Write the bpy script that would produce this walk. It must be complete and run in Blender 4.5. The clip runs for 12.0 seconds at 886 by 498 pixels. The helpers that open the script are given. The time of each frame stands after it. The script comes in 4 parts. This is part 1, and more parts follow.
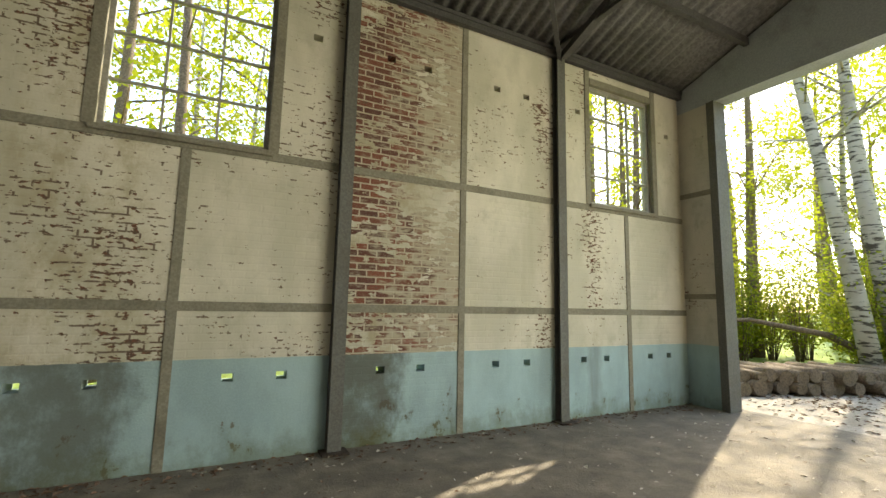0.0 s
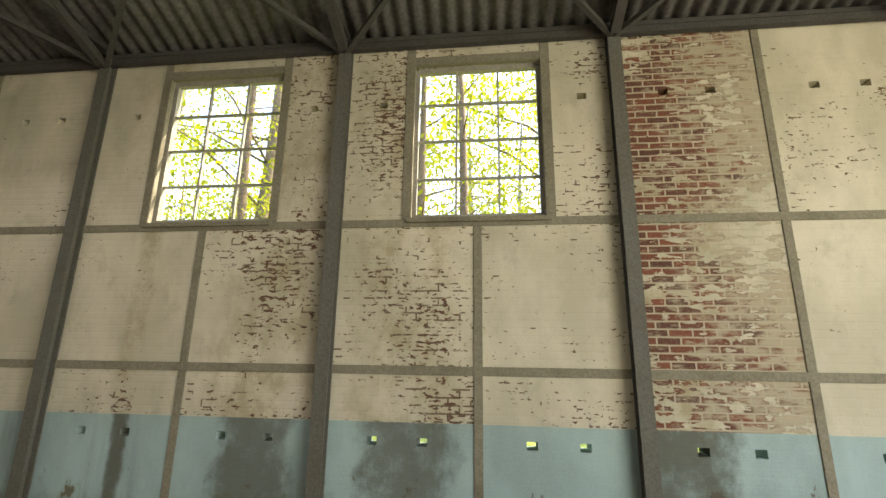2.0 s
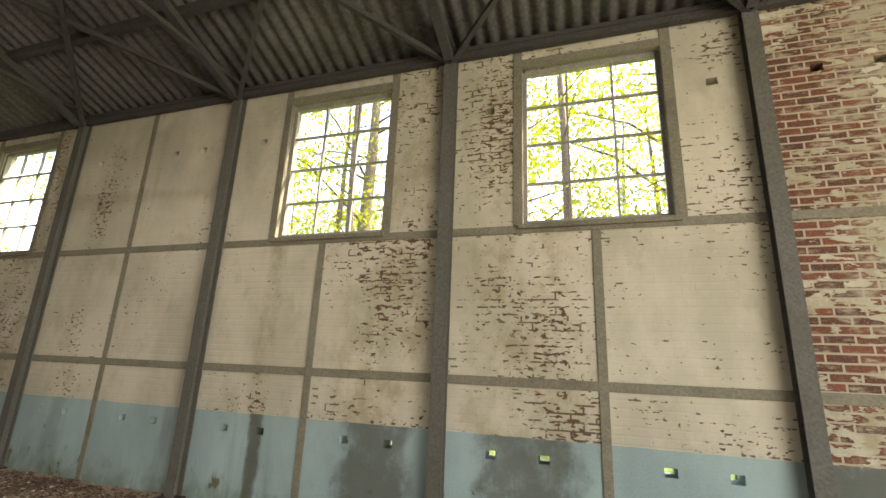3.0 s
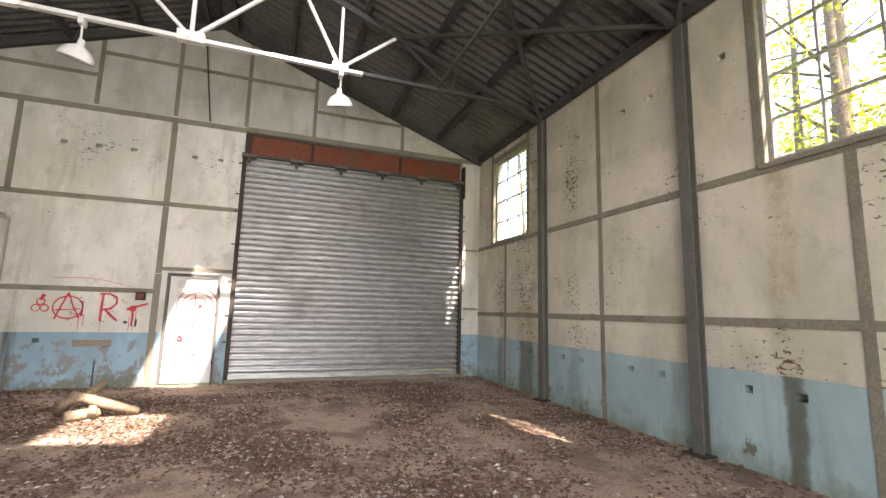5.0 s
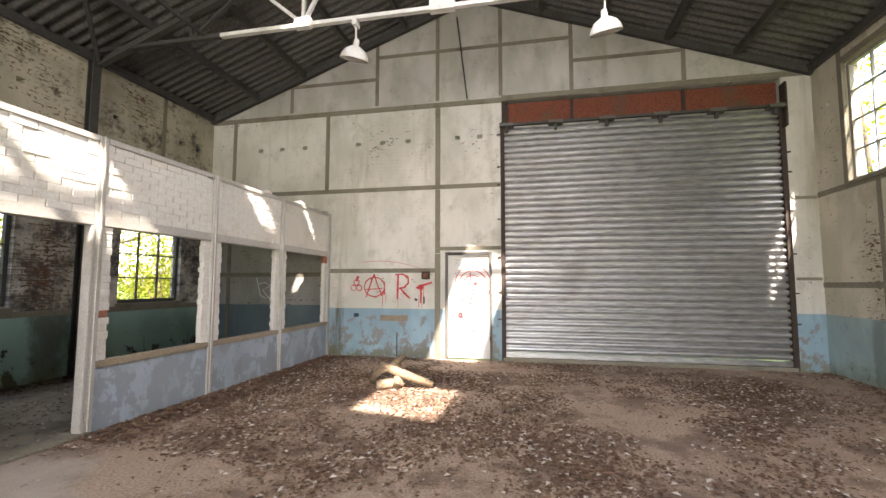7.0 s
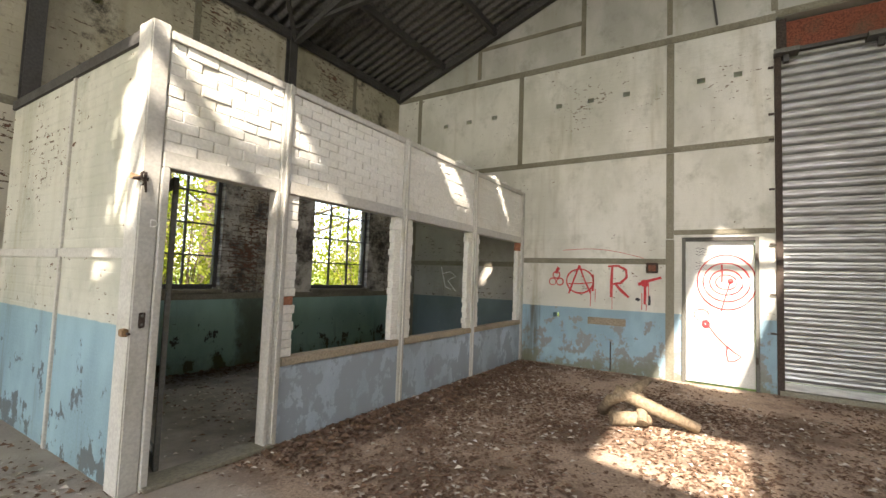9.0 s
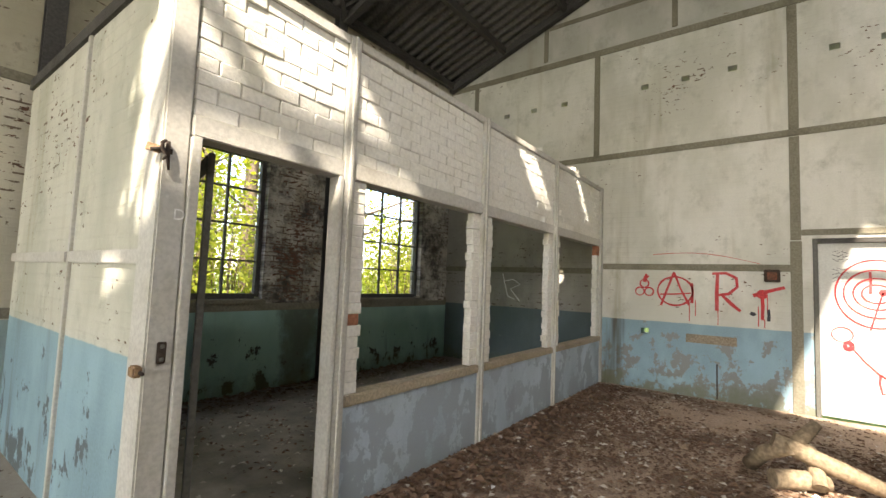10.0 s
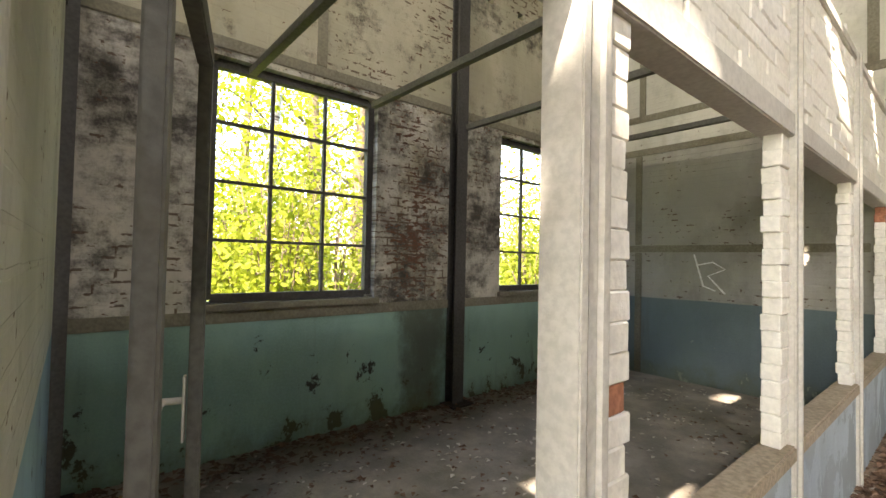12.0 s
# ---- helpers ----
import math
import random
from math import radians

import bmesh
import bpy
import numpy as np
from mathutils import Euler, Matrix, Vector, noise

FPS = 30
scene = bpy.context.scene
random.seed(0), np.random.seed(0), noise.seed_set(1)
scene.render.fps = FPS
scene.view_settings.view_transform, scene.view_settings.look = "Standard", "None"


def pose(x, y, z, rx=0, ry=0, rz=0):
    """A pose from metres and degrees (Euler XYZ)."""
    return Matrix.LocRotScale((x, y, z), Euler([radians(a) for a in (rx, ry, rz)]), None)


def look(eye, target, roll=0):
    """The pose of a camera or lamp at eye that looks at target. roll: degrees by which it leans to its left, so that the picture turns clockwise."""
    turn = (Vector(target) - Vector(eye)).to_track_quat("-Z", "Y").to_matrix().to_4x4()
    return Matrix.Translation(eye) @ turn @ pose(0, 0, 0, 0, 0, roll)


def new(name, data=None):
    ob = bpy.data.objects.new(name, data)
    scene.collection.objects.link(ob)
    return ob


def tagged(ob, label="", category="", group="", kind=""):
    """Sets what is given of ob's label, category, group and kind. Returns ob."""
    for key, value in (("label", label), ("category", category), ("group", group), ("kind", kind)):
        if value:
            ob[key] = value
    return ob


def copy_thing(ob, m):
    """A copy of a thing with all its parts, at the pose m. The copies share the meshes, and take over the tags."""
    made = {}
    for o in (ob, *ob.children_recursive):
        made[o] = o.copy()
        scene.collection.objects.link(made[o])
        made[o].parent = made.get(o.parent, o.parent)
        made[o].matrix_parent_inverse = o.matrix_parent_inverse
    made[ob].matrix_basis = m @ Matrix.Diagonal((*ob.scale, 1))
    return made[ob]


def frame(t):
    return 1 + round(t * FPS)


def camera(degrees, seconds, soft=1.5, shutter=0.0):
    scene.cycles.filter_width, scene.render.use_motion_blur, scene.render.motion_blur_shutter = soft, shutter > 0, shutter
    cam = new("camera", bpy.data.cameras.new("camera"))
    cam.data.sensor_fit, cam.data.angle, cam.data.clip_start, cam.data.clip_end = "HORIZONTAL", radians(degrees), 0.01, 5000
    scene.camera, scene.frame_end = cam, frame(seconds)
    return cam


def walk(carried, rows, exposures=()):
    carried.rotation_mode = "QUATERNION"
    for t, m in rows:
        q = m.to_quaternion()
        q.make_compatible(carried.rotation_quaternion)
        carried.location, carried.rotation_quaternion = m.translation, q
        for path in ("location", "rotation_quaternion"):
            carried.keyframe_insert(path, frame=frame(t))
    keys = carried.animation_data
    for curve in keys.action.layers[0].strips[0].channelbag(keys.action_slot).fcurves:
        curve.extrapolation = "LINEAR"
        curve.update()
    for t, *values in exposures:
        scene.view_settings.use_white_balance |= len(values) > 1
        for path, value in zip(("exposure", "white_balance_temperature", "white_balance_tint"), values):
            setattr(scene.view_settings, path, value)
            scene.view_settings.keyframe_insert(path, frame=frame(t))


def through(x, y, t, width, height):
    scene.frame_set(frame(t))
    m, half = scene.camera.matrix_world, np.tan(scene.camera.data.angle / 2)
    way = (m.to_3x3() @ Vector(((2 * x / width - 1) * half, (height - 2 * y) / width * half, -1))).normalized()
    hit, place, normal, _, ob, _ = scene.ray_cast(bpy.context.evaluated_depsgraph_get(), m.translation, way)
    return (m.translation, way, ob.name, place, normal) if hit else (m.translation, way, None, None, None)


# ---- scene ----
cam = camera(89.8, 12.0)
PATH = [
    (0, (0.168, 0.085, 1.463), (1.071, 1.853, 1.709), 1.2),
    (0.5, (0.106, 0.161, 1.486), (0.674, 2.06, 1.752), 0.7),
    (1, (0.132, 0.212, 1.517), (0.39, 2.165, 1.865), 0.4),
    (1.5, (0.083, 0.245, 1.551), (0.024, 2.199, 1.971), 0.5),
    (2, (-0.008, 0.304, 1.545), (-0.226, 2.237, 2.01), 0.8),
    (2.5, (-0.143, 0.344, 1.545), (-0.518, 2.245, 2.041), 1.9),
    (2.7, (-0.194, 0.372, 1.547), (-0.646, 2.255, 2.048), 2.2),
    (4.5, (-0.744, 0.373, 1.541), (-2.371, 1.482, 1.893), 0.9),
    (5, (-1.006, 0.311, 1.433), (-2.864, 0.996, 1.711), 1.4),
    (5.5, (-1.232, 0.335, 1.389), (-3.207, 0.555, 1.614), 0.9),
    (6, (-1.531, 0.382, 1.406), (-3.52, 0.308, 1.6), 0.3),
    (6.5, (-1.818, 0.368, 1.41), (-3.795, 0.096, 1.554), 1.0),
    (7, (-2.075, 0.125, 1.392), (-4.025, -0.287, 1.553), 0.1),
    (7.5, (-2.396, -0.063, 1.355), (-4.274, -0.735, 1.497), 1.1),
    (9.5, (-3.554, -1.502, 1.337), (-5.196, -2.637, 1.47), 2.1),
    (10, (-3.789, -1.945, 1.357), (-5.384, -3.142, 1.503), 2.2),
    (10.5, (-4.079, -2.346, 1.376), (-5.614, -3.616, 1.554), 1.7),
    (11, (-4.313, -2.784, 1.381), (-5.801, -4.113, 1.525), 1.9),
    (11.5, (-4.557, -3.143, 1.346), (-5.995, -4.529, 1.457), 1.4),
    (12, (-4.74, -3.505, 1.403), (-6.023, -5.039, 1.452), 1.2),
]
EXPOSURES = ((0, 2.6, 7900, 6), (1, 2.78, 8000, 8), (2.5, 3.05, 8050, 13), (4.5, 3.4, 7000, 22), (5.5, 3.45, 6950, 23), (7.5, 3.4, 7050, 20), (9.5, 3.05, 7250, 15), (10.5, 3.05, 7450, 14), (12, 3.9, 7550, 16))
walk(cam, [(t, look(eye, target, roll)) for t, eye, target, roll in PATH], EXPOSURES)


# ---- light ----
SUN = Vector((1.0, 0.45, 1.25)).normalized()
world = bpy.data.worlds.new("sky")
scene.world = world
world.use_nodes = True
sky = world.node_tree.nodes.new("ShaderNodeTexSky")
sky.sky_type, sky.sun_disc = "NISHITA", False
sky.sun_elevation, sky.sun_rotation = math.asin(SUN.z), math.atan2(SUN.x, SUN.y)
back = world.node_tree.nodes["Background"]
back.inputs[1].default_value = 0.15
world.node_tree.links.new(sky.outputs[0], back.inputs[0])
sun = new("sun", bpy.data.lights.new("sun", "SUN"))
sun.data.energy, sun.data.angle, sun.data.color = 2.5, radians(0.9), (1.0, 0.95, 0.86)
sun.matrix_world = look(SUN * 50, (0, 0, 0))
# the sky's light through the great open east end
opening = new("east_opening_light", bpy.data.lights.new("east_opening_light", "AREA"))
opening.data.shape, opening.data.size, opening.data.size_y = "RECTANGLE", 7.0, 4.4
opening.data.energy, opening.data.color = 105.0, (0.95, 0.98, 1.0)
opening.matrix_world = look((7.35, -2.6, 2.3), (0, -2.6, 2.3))

# the sky's light through the two gaps in the north roof slope
for x, y, z, w, d in ((-2.175, 0.95, 6.36, 1.4, 0.9), (-5.975, 0.875, 6.39, 1.6, 0.75)):
    gap = new("roof_gap_light", bpy.data.lights.new("roof_gap_light", "AREA"))
    gap.data.shape, gap.data.size, gap.data.size_y = "RECTANGLE", w, d
    gap.data.energy, gap.data.color = 11.0, (0.95, 0.98, 1.0)
    gap.matrix_world = pose(x, y, z, -20, 0, 0)

# ---- plan: metres ----
NY, SY, WX, EX = 4.69, -6.84, -10.446, 6.9      # inner faces of the four walls
RY, RZ, EAVE, SLOPE = -1.07, 7.12, 5.0, 0.364   # ridge, eaves, roof slope
COLS = (-7.66, -4.67, -1.65, 1.32, 4.26)        # steel columns along both long walls
SEAMS = (-9.12, -6.23, -3.16, -0.15, 2.78, 5.6)
BY, BX = -4.0, -4.555                           # booth: front face, east face


def roof_z(y):
    return RZ - SLOPE * abs(y - RY)


# ---- materials ----
class Nodes:
    """A short way to write node materials."""
    def __init__(self, name, rough=0.85, metal=0.0):
        self.m = bpy.data.materials.new(name)
        self.m.use_nodes = True
        self.t = self.m.node_tree
        self.b = self.t.nodes["Principled BSDF"]
        self.b.inputs["Roughness"].default_value = rough
        self.b.inputs["Metallic"].default_value = metal
        self.b.inputs["Specular IOR Level"].default_value = 0.3
        self.p = self.add("ShaderNodeNewGeometry").outputs["Position"]

    def add(self, kind):
        return self.t.nodes.new(kind)

    def put(self, socket, v):
        if isinstance(v, bpy.types.NodeSocket):
            self.t.links.new(v, socket)
        elif isinstance(v, tuple) and len(v) == 3 and socket.type == "RGBA":
            socket.default_value = (*v, 1)
        else:
            socket.default_value = v

    def math(self, op, a, b=0.0, clamp=False):
        n = self.add("ShaderNodeMath")
        n.operation, n.use_clamp = op, clamp
        self.put(n.inputs[0], a), self.put(n.inputs[1], b)
        return n.outputs[0]

    def mix(self, f, a, b, kind="MIX"):
        n = self.add("ShaderNodeMix")
        n.data_type, n.blend_type = "RGBA", kind
        self.put(n.inputs[0], f), self.put(n.inputs[6], a), self.put(n.inputs[7], b)
        return n.outputs[2]

    def step(self, v, lo, hi, a=0.0, b=1.0):
        n = self.add("ShaderNodeMapRange")
        n.interpolation_type = "SMOOTHSTEP"
        for k, x in enumerate((v, lo, hi, a, b)):
            self.put(n.inputs[k], x)
        return n.outputs[0]

    def scaled(self, v, sx, sy, sz, off=0.0):
        n = self.add("ShaderNodeMapping")
        self.put(n.inputs[0], v)
        n.inputs["Scale"].default_value = (sx, sy, sz)
        n.inputs["Location"].default_value = (off, off * 1.7, off * 0.6)
        return n.outputs[0]

    def noise(self, v, scale, detail=3.0, rough=0.55):
        n = self.add("ShaderNodeTexNoise")
        self.put(n.inputs["Vector"], v)
        n.inputs["Scale"].default_value, n.inputs["Detail"].default_value, n.inputs["Roughness"].default_value = scale, detail, rough
        return n.outputs[0]

    def xyz(self):
        n = self.add("ShaderNodeSeparateXYZ")
        self.put(n.inputs[0], self.p)
        return n.outputs

    def bump(self, h, dist=0.01, strength=0.6):
        n = self.add("ShaderNodeBump")
        n.inputs["Distance"].default_value, n.inputs["Strength"].default_value = dist, strength
        self.put(n.inputs["Height"], h)
        self.put(self.b.inputs["Normal"], n.outputs[0])

    def done(self, colour, rough=None):
        self.put(self.b.inputs["Base Color"], colour)
        if rough is not None:
            self.put(self.b.inputs["Roughness"], rough)
        return self.m


def plain(name, c, rough=0.8, metal=0.0, vary=0.25, scale=6.0, dirt=(0.10, 0.085, 0.06), amount=0.5, bump=0.004):
    """Paint, steel, concrete or wood with grime at two scales."""
    n = Nodes(name, rough, metal)
    fine, big = n.noise(n.p, scale * 8, 4), n.noise(n.p, scale * 0.35, 4, 0.65)
    col = n.mix(n.step(fine, 0.3, 0.7), tuple(x * (1 - vary) for x in c), tuple(min(1, x * (1 + vary * 0.6)) for x in c))
    col = n.mix(n.step(big, 0.48, 0.75, 0.0, amount), col, dirt)
    n.bump(fine, bump, 0.5)
    return n.done(col, n.step(big, 0.3, 0.7, max(0.05, rough - 0.12), min(1, rough + 0.1)))


CREAM, GREY_WHITE = (0.60, 0.555, 0.45), (0.66, 0.64, 0.58)


def plaster(name, axis, paint=CREAM, peel=0.3, joints=0.4, bare=0.0, blue_z=0.925, blue=(0.33, 0.445, 0.45), under=(0.16, 0.15, 0.13), stain=0.3, seed=0.0, relief=0.5, moss=0.5, spot=None, soot=0.0, chips=0.67):
    """Painted brickwork: limewash over bricks, flaked in patches and along the joints, with a blue dado."""
    n = Nodes(name, 0.9)
    o = n.xyz()
    comb = n.add("ShaderNodeCombineXYZ")
    n.put(comb.inputs[0], o[0 if axis == "x" else 1]), n.put(comb.inputs[1], o[2])
    uv = comb.outputs[0]
    warp = n.add("ShaderNodeVectorMath")
    warp.operation = "MULTIPLY_ADD"
    wob = n.add("ShaderNodeTexNoise")
    n.put(wob.inputs["Vector"], uv)
    wob.inputs["Scale"].default_value = 7
    n.put(warp.inputs[0], wob.outputs["Color"]), n.put(warp.inputs[2], uv)
    warp.inputs[1].default_value = (0.012, 0.010, 0)
    br = n.add("ShaderNodeTexBrick")
    n.put(br.inputs["Vector"], warp.outputs[0])
    br.inputs["Scale"].default_value = 1.0
    br.inputs["Brick Width"].default_value, br.inputs["Row Height"].default_value = 0.215, 0.0725
    br.inputs["Mortar Size"].default_value, br.inputs["Mortar Smooth"].default_value = 0.009, 0.2
    br.inputs["Color1"].default_value, br.inputs["Color2"].default_value = (0.19, 0.062, 0.036, 1), (0.085, 0.036, 0.026, 1)
    br.inputs["Mortar"].default_value = (0.42, 0.36, 0.27, 1)
    fine = n.noise(uv, 60, 3)
    patch = n.noise(n.scaled(uv, 1, 1, 1, seed), 0.9, 4, 0.6)
    flake = n.noise(n.scaled(uv, 5, 13, 1, seed + 3), 1.0, 4, 0.6)
    wet = None
    if spot:
        # seepage: a damp band down the wall where the paint fails
        off = n.math("ADD", n.math("SUBTRACT", o[0 if axis == "x" else 1], spot[0]), n.math("MULTIPLY", n.math("SUBTRACT", n.noise(n.scaled(uv, 1, 0.8, 1, seed + 2), 1.5, 4, 0.65), 0.5), 0.7 * spot[1]))
        band = n.math("DIVIDE", off, spot[1])
        wet = n.step(n.math("MULTIPLY", band, band), 0.0, 1.0, 1.0, 0.0)
        patch = n.math("ADD", patch, n.math("MULTIPLY", wet, 0.13 * spot[2]))
    # worn joints: short dark dashes that follow the courses
    dash = n.noise(n.scaled(uv, 11, 16, 1, seed + 9), 1.0, 3, 0.6)
    joint = n.math("MULTIPLY", br.outputs["Fac"], n.step(n.math("ADD", dash, n.math("MULTIPLY", patch, 0.7)), 1.12 - 0.30 * joints, 1.18 - 0.30 * joints, 0.0, 0.9))
    # small spalled spots
    spall = n.noise(n.scaled(uv, 13, 30, 1, seed + 17), 1.0, 3, 0.55)
    reach = n.math("ADD", n.math("MULTIPLY", patch, 0.55), n.math("MULTIPLY", wet, 0.05) if wet is not None else 0.0)
    spots = n.step(n.math("ADD", spall, reach), 1.03 - 0.12 * joints, 1.06 - 0.12 * joints)
    lvl = n.math("ADD", flake, n.math("MULTIPLY", n.math("SUBTRACT", patch, 0.5), 1.1))
    edge = 0.92 - 0.34 * peel - 0.22 * bare
    gone = n.step(lvl, edge, edge + 0.04)
    wash = n.noise(n.scaled(uv, 0.9, 0.45, 1, seed + 5), 1.6, 5, 0.6)
    base = n.mix(n.step(wash, 0.38, 0.64), tuple(c * k for c, k in zip(paint, (0.76, 0.77, 0.74))), paint)
    cloud = n.noise(n.scaled(uv, 1.3, 1.0, 1, seed + 23), 2.2, 6, 0.72)
    base = n.mix(n.step(cloud, 0.50, 0.72, 0.0, 0.42 + 0.5 * stain), base, tuple(c * k for c, k in zip(paint, (0.55, 0.56, 0.52))))
    base = n.mix(n.step(fine, 0.3, 0.7, 0.0, 0.22), base, tuple(c * 0.7 for c in paint))
    streak = n.noise(n.scaled(uv, 2.6, 0.25, 1, seed + 7), 1.0, 4, 0.6)
    base = n.mix(n.step(streak, 0.55, 0.78, 0.0, stain), base, (0.26, 0.22, 0.13))
    if wet is not None:
        base = n.mix(n.math("MULTIPLY", n.math("MULTIPLY", wet, n.step(cloud, 0.40, 0.62)), 0.55 * spot[3]), base, (0.30, 0.24, 0.13))
    if soot:
        black = n.math("ADD", n.math("MULTIPLY", n.noise(n.scaled(uv, 1.3, 1.1, 1, seed + 13), 1.5, 8, 0.78), 0.8), n.math("MULTIPLY", flake, 0.2))
        base = n.mix(n.step(black, 0.53 - 0.2 * soot, 0.68 - 0.12 * soot, 0.0, 0.93), base, (0.035, 0.03, 0.026))
    if bare > 0:
        grim = n.mix(n.step(n.math("ADD", n.math("MULTIPLY", flake, 0.7), n.math("MULTIPLY", n.math("SUBTRACT", o[0], 1.32), 0.15)), 0.41, 0.57, 0.0, 0.88), br.outputs["Color"], tuple(c * k for c, k in zip(paint, (0.68, 0.66, 0.60))))
        bricks = n.mix(n.step(fine, 0.45, 0.75, 0.0, 0.25), grim if bare < 0.8 else br.outputs["Color"], (0.36, 0.32, 0.26))
    else:
        bricks = n.mix(n.step(fine, 0.35, 0.7, 0.1, 0.6), br.outputs["Color"], (0.20, 0.17, 0.13))
    top = n.mix(gone, base, bricks)
    top = n.mix(spots, top, n.mix(n.step(fine, 0.35, 0.65), (0.17, 0.075, 0.045), (0.10, 0.07, 0.05)))
    top = n.mix(joint, top, (0.12, 0.08, 0.055))
    mask = n.step(n.math("ADD", o[2], n.math("MULTIPLY", n.math("SUBTRACT", flake, 0.5), 0.02)), blue_z - 0.006, blue_z + 0.006)
    bl = n.mix(n.step(wash, 0.35, 0.68), tuple(c * 0.72 for c in blue), blue)
    bl = n.mix(n.step(fine, 0.35, 0.7, 0.0, 0.2), bl, tuple(c * 1.15 for c in blue))
    chip = n.noise(n.scaled(uv, 3, 2.2, 1, seed + 11), 1.6, 6, 0.68)
    low = n.math("MULTIPLY", n.math("SUBTRACT", 0.55, o[2]), 0.16)
    bl = n.mix(n.step(n.math("ADD", chip, low), chips, chips + 0.04), bl, under)
    bl = n.mix(n.step(streak, 0.56, 0.72, 0.0, min(1.0, stain * 1.6)), bl, (0.10, 0.095, 0.075))
    if wet is not None:
        bl = n.mix(n.step(n.math("ADD", n.math("MULTIPLY", n.math("POWER", wet, 2.5), 0.62), n.math("MULTIPLY", n.math("SUBTRACT", chip, 0.5), 1.0)), 0.15, 0.65, 0.0, 0.85 * spot[3]), bl, (0.085, 0.082, 0.06))
    green = n.math("ADD", n.math("SUBTRACT", 0.30, o[2]), n.math("MULTIPLY", n.math("SUBTRACT", chip, 0.5), 0.9))
    bl = n.mix(n.step(green, 0.0, 0.35, 0.0, moss), bl, (0.11, 0.12, 0.045))
    col = n.mix(mask, bl, top)
    height = n.math("MULTIPLY", n.math("ADD", n.math("ADD", n.math("MULTIPLY", br.outputs["Fac"], -relief), n.math("MULTIPLY", gone, -0.8)), n.math("MULTIPLY", spots, -0.8)), n.math("ADD", n.math("MULTIPLY", mask, 0.9), 0.1))
    height = n.math("ADD", height, n.math("MULTIPLY", cloud, 0.8))
    n.bump(n.math("ADD", height, n.math("MULTIPLY", fine, 0.25)), 0.008, 0.8)
    return n.done(col)


def floor_material():
    n = Nodes("earth_covered_concrete", 0.92)
    o = n.xyz()
    big, mid, fine = n.noise(n.p, 0.5, 5, 0.6), n.noise(n.p, 3.0, 5, 0.65), n.noise(n.p, 45, 4, 0.6)
    conc = n.mix(n.step(mid, 0.35, 0.7), (0.12, 0.103, 0.082), (0.23, 0.20, 0.16))
    soil = n.mix(n.step(fine, 0.3, 0.7), (0.25, 0.18, 0.13), (0.46, 0.345, 0.255))
    west = n.math("ADD", n.step(o[0], -3.0, 1.5, 0.8, 0.1), n.math("MULTIPLY", n.math("SUBTRACT", big, 0.5), 1.6))
    soil = n.mix(n.step(n.noise(n.p, 1.3, 6, 0.7), 0.45, 0.62, 0.0, 0.75), soil, (0.13, 0.088, 0.062))
    # bare concrete inside the booth
    indoors = n.math("MULTIPLY", n.step(o[1], BY - 0.10, BY - 0.02, 1.0, 0.0), n.step(o[0], BX - 0.10, BX - 0.02, 1.0, 0.0))
    west = n.math("SUBTRACT", west, indoors)
    conc = n.mix(indoors, conc, n.mix(n.step(mid, 0.35, 0.7), (0.17, 0.15, 0.122), (0.30, 0.265, 0.22)))
    col = n.mix(n.step(west, 0.35, 0.6), conc, soil)
    col = n.mix(n.step(fine, 0.62, 0.72, 0.0, 0.5), col, (0.33, 0.28, 0.22))
    # trodden pale dust on the way to the booth
    trod = n.math("ADD", n.math("MULTIPLY", n.step(o[1], -3.6, -1.2, 1.0, 0.0), n.step(o[0], -6.0, -4.2)), n.math("MULTIPLY", n.math("SUBTRACT", big, 0.5), 1.2))
    col = n.mix(n.step(trod, 0.45, 0.85, 0.0, 0.8), col, n.mix(n.step(mid, 0.35, 0.7), (0.34, 0.30, 0.255), (0.44, 0.395, 0.34)))
    n.bump(n.math("ADD", fine, n.math("MULTIPLY", mid, 2.0)), 0.015, 0.7)
    return n.done(col, n.step(mid, 0.4, 0.6, 0.75, 0.97))


def island(name, cols, rough=0.8, through=0.0):
    """Leaves and chips: a colour of its own for each piece."""
    n = Nodes(name, rough)
    ramp = n.add("ShaderNodeValToRGB")
    n.put(ramp.inputs[0], n.add("ShaderNodeNewGeometry").outputs["Random Per Island"])
    e = ramp.color_ramp.elements
    for k, c in enumerate(cols):
        x = k / (len(cols) - 1)
        el = e[k] if k < 2 and len(cols) == 2 else (e[0] if k == 0 else (e[1] if k == len(cols) - 1 else e.new(x)))
        el.position, el.color = x, (*c, 1)
    n.done(ramp.outputs[0])
    if through:
        tr, mx = n.add("ShaderNodeBsdfTranslucent"), n.add("ShaderNodeMixShader")
        n.put(tr.inputs[0], ramp.outputs[0])
        mx.inputs[0].default_value = through
        n.put(mx.inputs[1], n.b.outputs[0]), n.put(mx.inputs[2], tr.outputs[0])
        n.put(n.t.nodes["Material Output"].inputs[0], mx.outputs[0])
    return n.m


def shutter_material():
    n = Nodes("galvanised_steel", 0.42, 0.7)
    fine, big = n.noise(n.scaled(n.p, 1, 1, 6), 5, 4), n.noise(n.p, 0.8, 4)
    col = n.mix(n.step(fine, 0.3, 0.7), (0.30, 0.30, 0.295), (0.45, 0.45, 0.44))
    col = n.mix(n.step(big, 0.55, 0.75, 0.0, 0.6), col, (0.20, 0.185, 0.165))
    n.bump(fine, 0.003, 0.4)
    return n.done(col, n.step(big, 0.3, 0.7, 0.32, 0.5))


